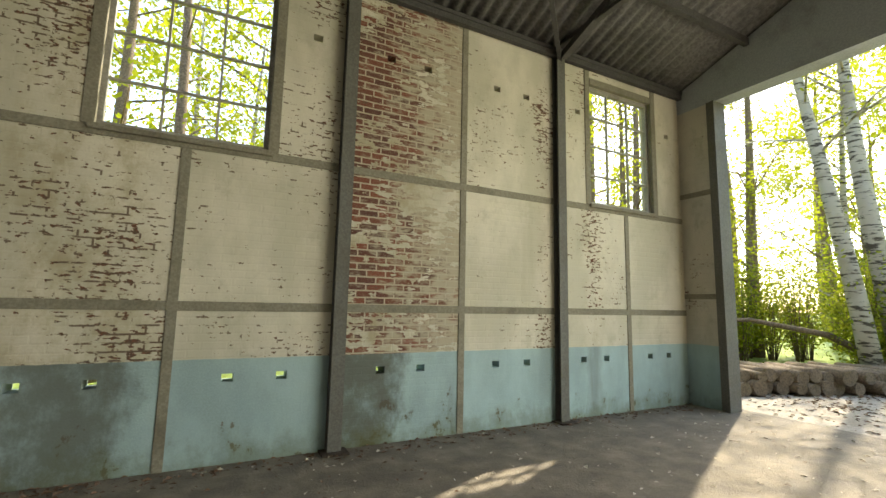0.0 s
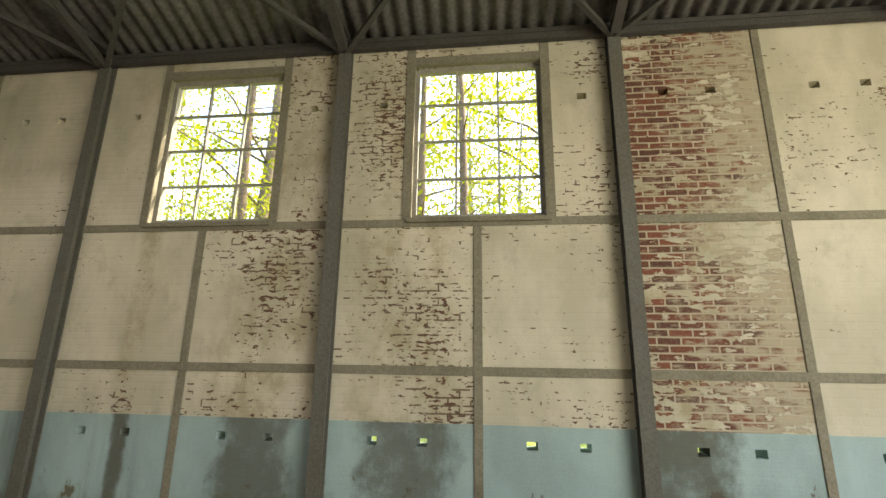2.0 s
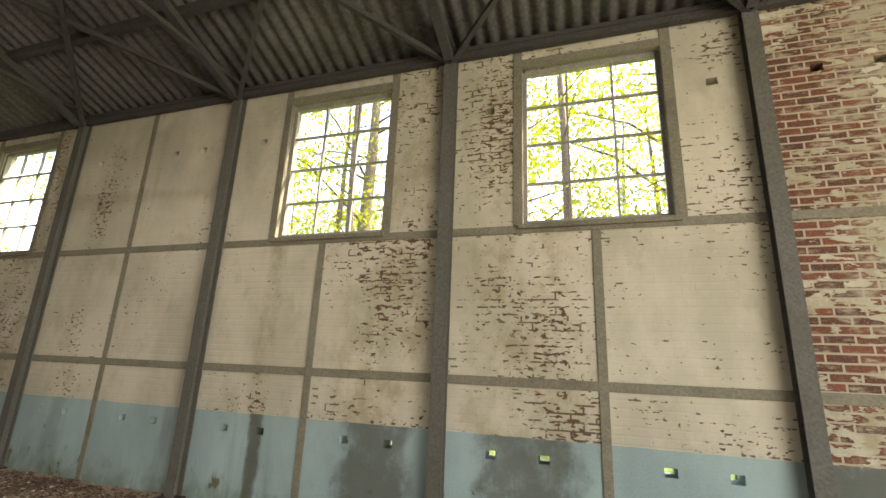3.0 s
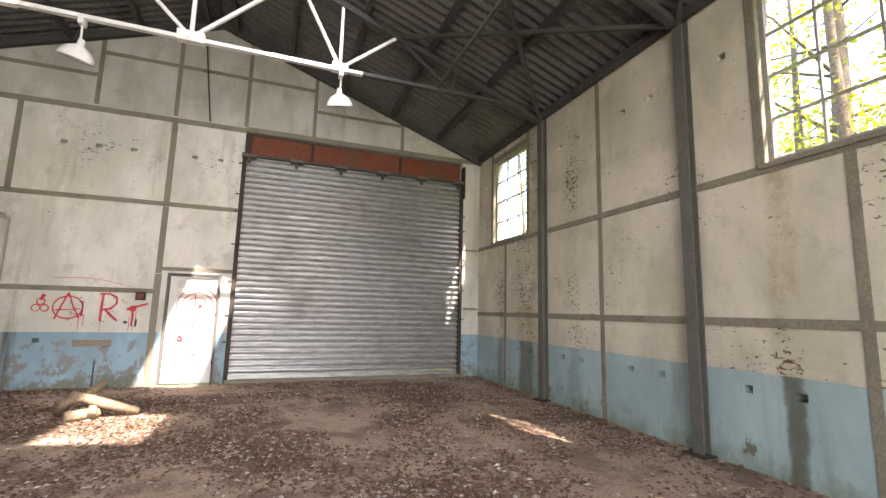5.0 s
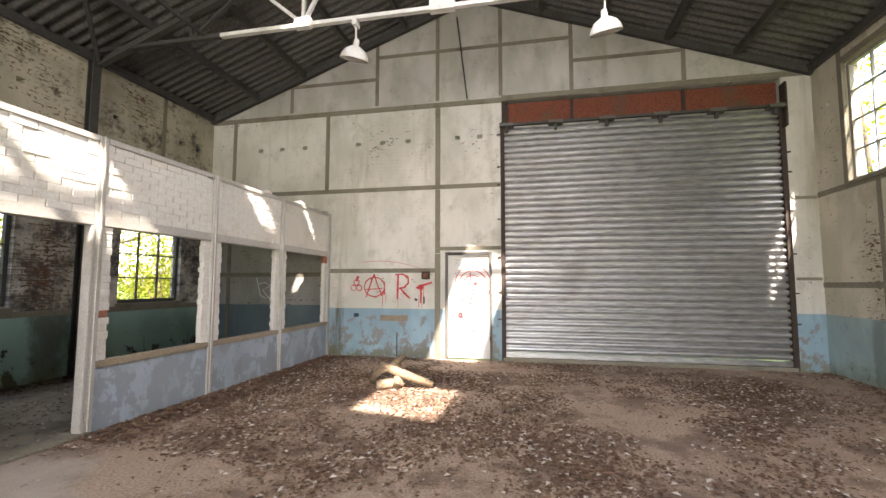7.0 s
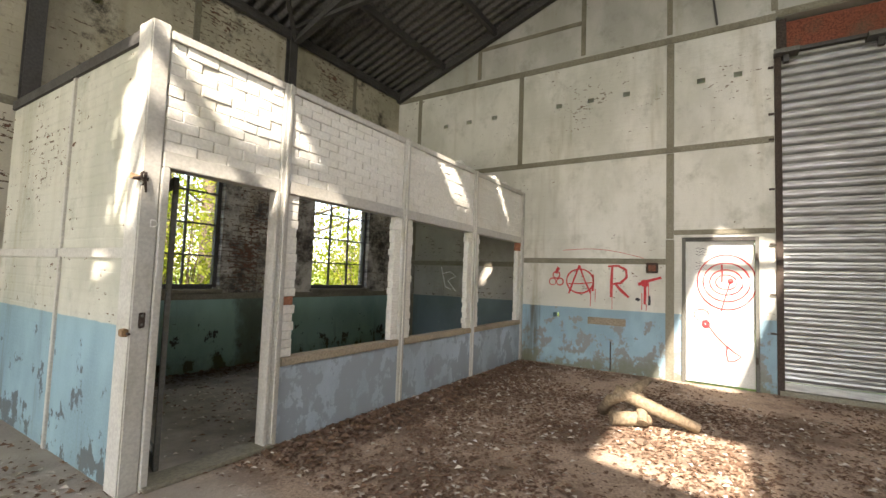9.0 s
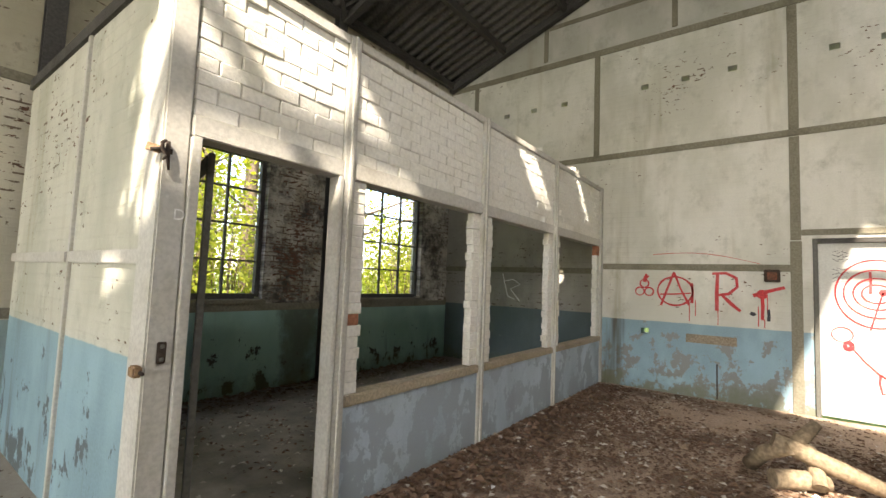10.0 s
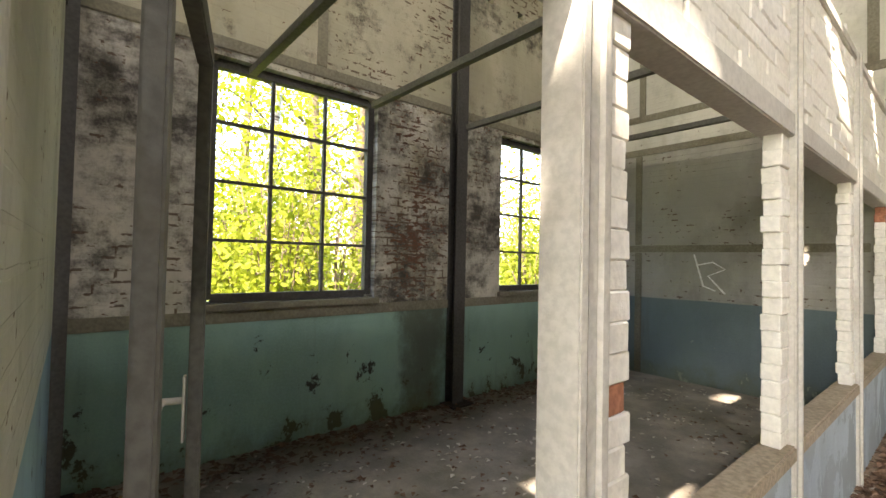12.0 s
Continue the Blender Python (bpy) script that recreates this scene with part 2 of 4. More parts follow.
def bark_material():
    n = Nodes("birch_bark", 0.85)
    a = n.noise(n.scaled(n.p, 3, 3, 16), 1.0, 4, 0.6)
    b = n.noise(n.p, 1.6, 3)
    col = n.mix(n.step(a, 0.52, 0.6), (0.36, 0.33, 0.28), (0.06, 0.05, 0.04))
    col = n.mix(n.step(b, 0.5, 0.7, 0.0, 0.6), col, (0.20, 0.17, 0.13))
    n.bump(a, 0.02, 0.7)
    return n.done(col)


CONCRETE = plain("weathered_concrete_rail", (0.215, 0.198, 0.15), 0.9, vary=0.2, amount=0.55)
STEEL_DARK = plain("dark_painted_steel", (0.065, 0.062, 0.058), 0.7, vary=0.25, amount=0.5, dirt=(0.04, 0.03, 0.022))
STEEL_GREY = plain("grey_painted_steel", (0.115, 0.112, 0.098), 0.7, vary=0.2, amount=0.35)
STEEL_PALE = plain("pale_painted_steel", (0.49, 0.475, 0.43), 0.65, vary=0.12, amount=0.3, dirt=(0.25, 0.20, 0.13))
WINDOW_STEEL = plain("weathered_window_steel", (0.30, 0.285, 0.25), 0.6, vary=0.2, amount=0.5, dirt=(0.10, 0.075, 0.05))
# sunlight on the middle of the west truss, put into the steel's colour
SUNLIT_STEEL = plain("sunlit_truss_steel", (0.72, 0.71, 0.68), 0.6, vary=0.1, amount=0.25)
ROOF = plain("corrugated_asbestos_cement", (0.125, 0.12, 0.114), 0.92, vary=0.3, scale=3, amount=0.7, dirt=(0.035, 0.033, 0.031))
GALVANISED = shutter_material()
RUST = plain("rust_red_board", (0.19, 0.06, 0.034), 0.9, vary=0.45, amount=0.75)
RUST_PALE = plain("pale_rusted_sheet", (0.30, 0.19, 0.11), 0.85, vary=0.4, amount=0.5, dirt=(0.09, 0.05, 0.03))
BROWN_IRON = plain("rusted_iron", (0.052, 0.038, 0.03), 0.85, vary=0.4, amount=0.5, dirt=(0.07, 0.05, 0.035))
FLOOR = floor_material()
DOOR_PAINT = plain("pale_grey_door_paint", (0.58, 0.575, 0.54), 0.6, vary=0.08, amount=0.3, dirt=(0.36, 0.31, 0.25), bump=0.002)
LAMP_ENAMEL = plain("white_enamel", (0.74, 0.73, 0.69), 0.35, vary=0.08, amount=0.25)
WOOD = plain("barkless_log", (0.25, 0.19, 0.125), 0.85, vary=0.35, scale=4, amount=0.35)
SPRAY = plain("red_spray_paint", (0.50, 0.045, 0.05), 0.7, vary=0.3, amount=0.35, dirt=(0.55, 0.28, 0.25), bump=0.0)
INK = plain("black_marker", (0.04, 0.04, 0.05), 0.6, bump=0.0)
CHALK = plain("white_chalk", (0.84, 0.83, 0.80), 0.9, bump=0.0)
BARK = bark_material()
BARK_BROWN = plain("brown_bark", (0.17, 0.125, 0.085), 0.9, vary=0.4, scale=4, amount=0.4)
LEAF = island("spring_leaves", [(0.24, 0.26, 0.015), (0.40, 0.41, 0.035), (0.52, 0.49, 0.06), (0.32, 0.36, 0.025)], 0.6, 0.62)
UNDERGROWTH = island("undergrowth_leaves", [(0.13, 0.18, 0.012), (0.25, 0.30, 0.025), (0.34, 0.36, 0.04)], 0.6, 0.58)
LITTER = island("dead_leaves", [(0.12, 0.072, 0.046), (0.34, 0.22, 0.145), (0.50, 0.355, 0.25), (0.20, 0.125, 0.083), (0.74, 0.65, 0.54), (0.15, 0.09, 0.058), (0.38, 0.255, 0.18), (0.18, 0.11, 0.072)], 0.85)
CHIPS = island("paint_chips", [(0.42, 0.36, 0.30), (0.78, 0.75, 0.68), (0.55, 0.50, 0.42)], 0.85)
GRASS_EARTH = plain("grassy_earth", (0.20, 0.27, 0.05), 0.95, vary=0.4, scale=2, amount=0.5, dirt=(0.14, 0.10, 0.06))
YARD = plain("sandy_yard", (0.33, 0.29, 0.24), 0.95, vary=0.3, scale=3, amount=0.4, dirt=(0.20, 0.16, 0.11))


# ---- mesh helpers ----
def box(bm, x0, x1, y0, y1, z0, z1):
    v = [bm.verts.new((x, y, z)) for z in (z0, z1) for y in (y0, y1) for x in (x0, x1)]
    for f in ((0, 2, 3, 1), (4, 5, 7, 6), (0, 1, 5, 4), (2, 6, 7, 3), (0, 4, 6, 2), (1, 3, 7, 5)):
        bm.faces.new([v[k] for k in f])
    return bm


def bar(bm, p, q, w, h, up=(0, 0, 1)):
    """A bar of rectangular section from p to q."""
    p, q = Vector(p), Vector(q)
    d = (q - p).normalized()
    s = d.cross(Vector(up))
    s = s.normalized() if s.length > 0.01 else Vector((1, 0, 0))
    u = s.cross(d)
    v = [bm.verts.new(e + s * a * w / 2 + u * b * h / 2) for e in (p, q) for a, b in ((-1, -1), (1, -1), (1, 1), (-1, 1))]
    for f in ((0, 3, 2, 1), (4, 5, 6, 7), (0, 1, 5, 4), (1, 2, 6, 5), (2, 3, 7, 6), (3, 0, 4, 7)):
        bm.faces.new([v[k] for k in f])
    return bm


def tube(bm, pts, radii, seg=8):
    """A round limb along points, each with its radius."""
    rings = []
    for k, p in enumerate(pts):
        p = Vector(p)
        d = (Vector(pts[min(k + 1, len(pts) - 1)]) - Vector(pts[max(k - 1, 0)])).normalized()
        s = d.orthogonal().normalized() if abs(d.x) > 0.9 else d.cross(Vector((1, 0, 0))).normalized()
        u = d.cross(s)
        rings.append([bm.verts.new(p + (s * math.cos(a) + u * math.sin(a)) * radii[k]) for a in [2 * math.pi * i / seg for i in range(seg)]])
    for a, b in zip(rings, rings[1:]):
        for i in range(seg):
            f = bm.faces.new((a[i], a[(i + 1) % seg], b[(i + 1) % seg], b[i]))
            f.smooth = True
    bm.faces.new(rings[0][::-1]), bm.faces.new(rings[-1])
    return bm


def lathe(bm, profile, centre, seg=24):
    rings = [[bm.verts.new((centre[0] + r * math.cos(2 * math.pi * i / seg), centre[1] + r * math.sin(2 * math.pi * i / seg), centre[2] + z)) for i in range(seg)] for r, z in profile]
    for a, b in zip(rings, rings[1:]):
        for i in range(seg):
            bm.faces.new((a[i], a[(i + 1) % seg], b[(i + 1) % seg], b[i])).smooth = True
    return bm


def mesh_of(name, bm, material):
    bmesh.ops.recalc_face_normals(bm, faces=bm.faces)
    me = bpy.data.meshes.new(name)
    bm.to_mesh(me)
    bm.free()
    me.materials.append(material)
    return me


def part(name, bm, material, parent=None, label=""):
    ob = new(name, mesh_of(name, bm, material))
    if parent is not None:
        ob.parent = parent
    return tagged(ob, label)


def boxpart(name, dims, material, parent=None, label="", bevel=0.0):
    bm = box(bmesh.new(), *dims)
    if bevel:
        bmesh.ops.bevel(bm, geom=bm.edges[:], offset=bevel, segments=2, affect="EDGES")
    return part(name, bm, material, parent, label)


def thing(name, label, category, group="", kind="", at=(0, 0, 0)):
    ob = new(name)
    ob.location = at
    return tagged(ob, label, category, group, kind)


def slab(bm, axis, face, depth, u0, u1, z0, z1, holes=()):
    """A wall panel with its inner face at `face`, `depth` thick outwards (signed), pierced by holes (u0, u1, z0, z1)."""
    us = sorted({u0, u1, *[min(max(h[k], u0), u1) for h in holes for k in (0, 1)]})
    zs = sorted({z0, z1, *[min(max(h[k], z0), z1) for h in holes for k in (2, 3)]})
    solid = lambda i, j: 0 <= i < len(us) - 1 and 0 <= j < len(zs) - 1 and not any(
        h[0] < (us[i] + us[i + 1]) / 2 < h[1] and h[2] < (zs[j] + zs[j + 1]) / 2 < h[3] for h in holes)
    pt = lambda u, d, z: (u, face + d, z) if axis == "x" else (face + d, u, z)
    cache = {}

    def v(i, d, j):
        if (i, d, j) not in cache:
            cache[i, d, j] = bm.verts.new(pt(us[i], d * depth, zs[j]))
        return cache[i, d, j]
    for i in range(len(us) - 1):
        for j in range(len(zs) - 1):
            if not solid(i, j):
                continue
            for d in (0, 1):
                bm.faces.new((v(i, d, j), v(i + 1, d, j), v(i + 1, d, j + 1), v(i, d, j + 1)))
            for di, dj, a, b in ((-1, 0, (i, j), (i, j + 1)), (1, 0, (i + 1, j), (i + 1, j + 1)), (0, -1, (i, j), (i + 1, j)), (0, 1, (i, j + 1), (i + 1, j + 1))):
                if not solid(i + di, j + dj):
                    bm.faces.new((v(a[0], 0, a[1]), v(b[0], 0, b[1]), v(b[0], 1, b[1]), v(a[0], 1, a[1])))
    return bm

# ---- floor, ground ----
boxpart("floor", (WX, EX + 0.4, SY, NY, -0.2, 0.0), FLOOR)
tagged(bpy.data.objects["floor"], "dirty concrete floor covered with soil and dead leaves", "floor", kind="structure")


def ground():
    bm = bmesh.new()
    for x0, x1, y0, y1 in ((-600, WX, -600, 600), (EX + 0.4, 600, -600, 600), (WX, EX + 0.4, NY, 600), (WX, EX + 0.4, -600, SY)):
        bm.faces.new([bm.verts.new(p) for p in ((x0, y0, -0.03), (x1, y0, -0.03), (x1, y1, -0.03), (x0, y1, -0.03))])
    tagged(part("ground", bm, GRASS_EARTH), "grassy woodland ground around the hall", "ground", kind="structure")
    boxpart("yard", (EX + 0.4, 11.0, -7.5, 7.0, -0.2, -0.005), YARD)
    tagged(bpy.data.objects["yard"], "sandy yard before the open hall end", "ground", kind="structure")


ground()

# ---- walls ----
T = 0.22


def hole(u, z, w=0.10, h=0.075):
    return (u - w / 2, u + w / 2, z - h / 2, z + h / 2)


def long_wall(name, face, sign, cells, label):
    wall = thing(name, label, "wall", kind="structure")
    for u0, u1, z0, z1, mat, holes in cells:
        part("panel", slab(bmesh.new(), "x", face, sign * T, u0, u1, z0, z1, holes), mat, wall)
    return wall


N_WINDOWS = ((-9.68, -8.30), (-3.83, -2.42), (-0.84, 0.54), (4.90, 6.22))
N_SILL, N_HEAD = 2.95, 4.74
S_WINDOWS = ((-6.74, -5.46), (-9.66, -8.36))
S_SILL, S_HEAD = 1.09, 2.77
n_cols = (WX, -7.66, -4.67, -1.65, 1.32, 4.26, EX)
# each half bay, west to east: peel, worn joints, seepage (place, width, flaking, stain)
N_BAYS = ((0.05, 0.35, (-9.3, 0.25, 0.5, 0.5)), (0.30, 0.55, (-8.3, 0.5, 0.7, 0.9)), (0.12, 0.40, (-6.9, 0.25, 0.8, 0.3)), (0.05, 0.38, None),
          (0.10, 0.30, (-3.75, 0.17, 0.6, 1.0)), (0.2, 0.62, (-2.30, 0.7, 0.4, 0.9)), (0.22, 0.76, (-0.85, 0.75, 0.5, 0.9)), (0.08, 0.55, None),
          None, (0.08, 0.40, (4.0, 0.15, 0.5, 0.1)), (0.12, 0.45, (4.9, 0.25, 0.9, 0.3)), (0.05, 0.30, None))
n_mats = [plaster("limewash_over_brick", "x", peel=b[0], joints=b[1], stain=0.22, seed=2.0 + 6.3 * k, relief=0.25, spot=b[2]) if b else
          plaster("brick_nearly_bare", "x", peel=1.0, joints=0.1, bare=0.75, stain=0.4, seed=4.0, relief=1.0, under=(0.12, 0.11, 0.085), spot=(1.55, 0.95, 0.3, 1.0), chips=0.63) for k, b in enumerate(N_BAYS)]


def north_cells():
    cells = []
    for b in range(6):
        mid = SEAMS[b]
        for h, (u0, u1) in enumerate(((n_cols[b], mid), (mid, n_cols[b + 1]))):
            low = centre = up = 2 * b + h
            w = (u1 - u0)
            lows = [hole(u0 + w * 0.33, 0.755), hole(u0 + w * 0.65, 0.755)]
            cells.append((u0, u1, 0.0, 1.40, n_mats[low], lows))
            cells.append((u0, u1, 1.40, 2.88, n_mats[centre], []))
            ups = [(a - 0.02, c + 0.02, N_SILL - 0.02, N_HEAD + 0.02) for a, c in N_WINDOWS if a < u1 and c > u0]
            ups += [hole(u0 + w * k, 4.27) for k in ((0.33, 0.65) if not ups else ((0.30,) if h == 0 else (0.76,)))]
            cells.append((u0, u1, 2.88, 5.1, n_mats[up], ups))
    return cells


long_wall("wall_north", NY, 1, north_cells(), "brick infill wall, peeling cream limewash over a blue dado")

s_up = plaster("limewash_dirty", "x", peel=0.5, joints=0.7, stain=0.6, soot=0.12, seed=31.0, paint=(0.50, 0.46, 0.36))
s_low = plaster("sooty_limewash", "x", paint=(0.62, 0.58, 0.51), peel=0.35, joints=0.75, stain=0.6, seed=8.0, blue=(0.29, 0.46, 0.41), blue_z=0.94, under=(0.05, 0.05, 0.045), soot=0.6, spot=(-7.3, 0.5, 0.6, 0.9), chips=0.62)


def south_cells():
    cells = []
    for b in range(6):
        u0, u1, mid = n_cols[b], n_cols[b + 1], SEAMS[b]
        wins = [(a - 0.02, c + 0.02, S_SILL - 0.02, S_HEAD + 0.02) for a, c in S_WINDOWS if a < u1 and c > u0]
        cells.append((u0, u1, 0.0, 2.88, s_low if b < 2 else n_mats[5], wins + ([hole(-7.80, 1.90, 0.07, 0.17), hole(-7.77, 1.88, 0.10, 0.08)] if b == 0 else [])))
        for v0, v1 in ((u0, mid), (mid, u1)):
            w = v1 - v0
            cells.append((v0, v1, 2.88, 5.1, s_up, [hole(v0 + w * 0.34, 4.22), hole(v0 + w * 0.68, 4.22)]))
    return cells


long_wall("wall_south", SY, -1, south_cells(), "dirty brick infill wall with sooty plaster and blue dado")

# west gable with door and shutter openings
DOOR = (-1.60, -0.70, 0.0, 2.02)
SHUT = (-0.50, 4.24, 0.0, 4.94)
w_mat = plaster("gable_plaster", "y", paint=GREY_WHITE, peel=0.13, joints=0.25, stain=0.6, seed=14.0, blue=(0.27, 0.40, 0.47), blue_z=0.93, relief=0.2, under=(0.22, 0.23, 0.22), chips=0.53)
w_top = plaster("gable_plaster_grey", "y", paint=(0.50, 0.485, 0.44), peel=0.12, joints=0.1, stain=0.55, seed=21.0, relief=0.1)
# gable stretch inside the booth: plaster and dado darker than the rest
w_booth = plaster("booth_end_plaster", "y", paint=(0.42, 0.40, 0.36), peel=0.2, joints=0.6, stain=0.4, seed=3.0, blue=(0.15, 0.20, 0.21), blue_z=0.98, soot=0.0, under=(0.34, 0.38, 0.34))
wall_west = thing("wall_west", "pale plastered gable wall with blue dado and graffiti", "wall", kind="structure")
w_holes = [hole(y, 4.26) for y in (-5.66, -5.15, -4.62, -3.42, -2.90, -2.36, -1.36, -0.92)] + [hole(-3.405, 0.79), hole(-2.84, 0.76, 0.12, 0.07), hole(-2.42, 0.72)]
part("panel", slab(bmesh.new(), "y", WX, -T, BY - 0.06, NY, 0.0, 4.94, w_holes + [DOOR, SHUT]), w_mat, wall_west)
part("panel", slab(bmesh.new(), "y", WX, -T, SY, BY - 0.06, 2.9, 4.94, w_holes), w_mat, wall_west)
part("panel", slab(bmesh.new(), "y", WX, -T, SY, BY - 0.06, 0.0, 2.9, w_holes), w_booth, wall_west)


def gable(x0, x1, z0, y0=SY, y1=NY):
    bm = bmesh.new()
    pts = [(y0, z0), (y1, z0), (y1, roof_z(y1) + 0.02), (RY, RZ + 0.02), (y0, roof_z(y0) + 0.02)]
    a, b = [[bm.verts.new((x, y, z)) for y, z in pts] for x in (x0, x1)]
    bm.faces.new(a), bm.faces.new(b[::-1])
    for i in range(5):
        bm.faces.new((a[i], a[(i + 1) % 5], b[(i + 1) % 5], b[i]))
    return bm


part("gable_panel", gable(WX - T, WX, 4.94), w_top, wall_west)

# east end: jamb walls and header round the great opening
JN, JS, HEAD = 4.07, -6.2, 4.70
e_mat = plaster("east_end_plaster", "y", paint=(0.50, 0.47, 0.40), peel=0.2, joints=0.3, stain=0.4, seed=27.0)
wall_east = thing("wall_east", "grey gable header and jamb walls around an open end", "wall", kind="structure")
part("jamb_wall", slab(bmesh.new(), "y", EX, 0.2, JN + 0.1, NY, 0.0, HEAD), e_mat, wall_east)
part("jamb_wall", slab(bmesh.new(), "y", EX, 0.2, SY, JS - 0.1, 0.0, HEAD), e_mat, wall_east)
HEADER = plain("grey_header_boards", (0.34, 0.37, 0.40), 0.8, vary=0.12, amount=0.3)
part("header", gable(EX, EX + 0.3, HEAD), HEADER, wall_east)
for y0, y1 in ((JN - 0.02, JN + 0.1), (JS - 0.1, JS + 0.02)):
    boxpart("steel_jamb", (EX - 0.04, EX + 0.24, y0, y1, 0, HEAD), STEEL_GREY, wall_east)
for z in (1.66, 3.28):
    boxpart("rail", (EX - 0.012, EX + 0.05, JN + 0.1, NY, z - 0.04, z + 0.04), CONCRETE, wall_east)

# ---- concrete rails, seams, columns ----
frame_n = thing("trim_north", "grey concrete rails and seams dividing the wall", "wall frame", kind="structure")
frame_s = thing("trim_south", "grey concrete rails and seams dividing the wall", "wall frame", kind="structure")
frame_w = thing("trim_west", "grey concrete rails and seams on the gable", "wall frame", kind="structure")


def rail_x(parent, face, sign, u0, u1, z, h=0.085):
    d = sorted((face - sign * 0.014, face + sign * 0.05))
    boxpart("rail", (u0, u1, d[0], d[1], z - h / 2, z + h / 2), CONCRETE, parent, bevel=0.005)


def seam_x(parent, face, sign, u, z0, z1, w=0.085):
    d = sorted((face - sign * 0.011, face + sign * 0.05))
    boxpart("seam", (u - w / 2, u + w / 2, d[0], d[1], z0, z1), CONCRETE, parent, bevel=0.005)


for b in range(6):
    u0, u1 = n_cols[b] + 0.001, n_cols[b + 1] - 0.001
    for z in (1.40, 2.88):
        rail_x(frame_n, NY, 1, u0, u1, z)
    rail_x(frame_s, SY, -1, u0, u1, 2.88)
    rail_x(frame_s, SY, -1, u0, u1, 0.975)
    win = [w for w in N_WINDOWS if u0 < w[0] < u1]
    seam_x(frame_n, NY, 1, SEAMS[b], 0.0, 2.84)
    if not win:
        seam_x(frame_n, NY, 1, SEAMS[b], 2.925, 5.0)
    seam_x(frame_s, SY, -1, SEAMS[b], 2.925, 5.0)
    for a, c in win:
        for x in (a - 0.055, c + 0.055):
            seam_x(frame_n, NY, 1, x, 2.925, 5.0, 0.10)
        rail_x(frame_n, NY, 1, a - 0.004, c + 0.004, N_HEAD + 0.06, 0.10)


def seg_y(y, z0, z1, w=0.085):
    boxpart("seam", (WX - 0.05, WX + 0.011, y - w / 2, y + w / 2, z0, z1), CONCRETE, frame_w, bevel=0.005)


def rail_y(y0, y1, z, h=0.085):
    boxpart("rail", (WX - 0.05, WX + 0.014, y0, y1, z - h / 2, z + h / 2), CONCRETE, frame_w, bevel=0.005)


rail_y(SY, SHUT[0], 4.95, 0.10)
rail_y(SHUT[0], NY, 4.99, 0.09)
rail_y(SY, SHUT[0] - 0.03, 3.30)
rail_y(BY + 0.02, -1.80, 1.67)
rail_y(SY, BY - 0.12, 1.60)
rail_y(SY, BY - 0.12, 2.86)
rail_y(-1.70, SHUT[0] - 0.03, 2.09, 0.07)
seg_y(-6.29, 3.34, 4.90), seg_y(-4.10, 3.34, 4.90), seg_y(-6.33, 0.0, 1.55), seg_y(-6.33, 1.65, 2.81)
seg_y(-1.75, 0.0, 1.99, 0.11), seg_y(-1.75, 2.0, 3.25, 0.10), seg_y(-1.75, 3.345, 4.895, 0.10)
for y, z1 in ((-4.95, 5.64), (-3.03, 6.38), (-1.76, 6.84), (-0.51, 6.88), (0.81, 6.40), (2.74, 5.70)):
    seg_y(y, 5.04, z1, 0.075)
rail_y(-2.99, 0.77, 6.06, 0.07)
rail_y(-4.91, -3.07, 5.60, 0.07), rail_y(0.85, 2.70, 5.60, 0.07)
for z in (1.5, 2.85):
    rail_y(4.30, NY - 0.02, z, 0.05)


def column(x, y, sign, z1, mat):
    """A rolled steel I-section standing proud of the wall."""
    ob = thing("steel_column", "grey painted steel I-section column against the wall", "column", "steel columns of the hall", at=(x, y, 0))
    inner = (-sign * 0.115, -sign * 0.103)
    boxpart("flange", (-0.068, 0.068, min(inner), max(inner), 0, z1), mat, ob)
    outer = (-sign * 0.017, -sign * 0.002)
    boxpart("flange", (-0.068, 0.068, min(outer), max(outer), 0, z1), mat, ob)
    web = (-sign * 0.103, -sign * 0.017)
    boxpart("web", (-0.008, 0.008, min(web), max(web), 0, z1), mat, ob)
    boxpart("base_plate", (-0.13, 0.13, min(-sign * 0.2, -sign * 0.002), max(-sign * 0.2, -sign * 0.002), 0, 0.02), BROWN_IRON, ob)


for x in COLS:
    column(x, NY, 1, 5.02, STEEL_GREY)
    column(x, SY, -1, 5.02, STEEL_DARK)

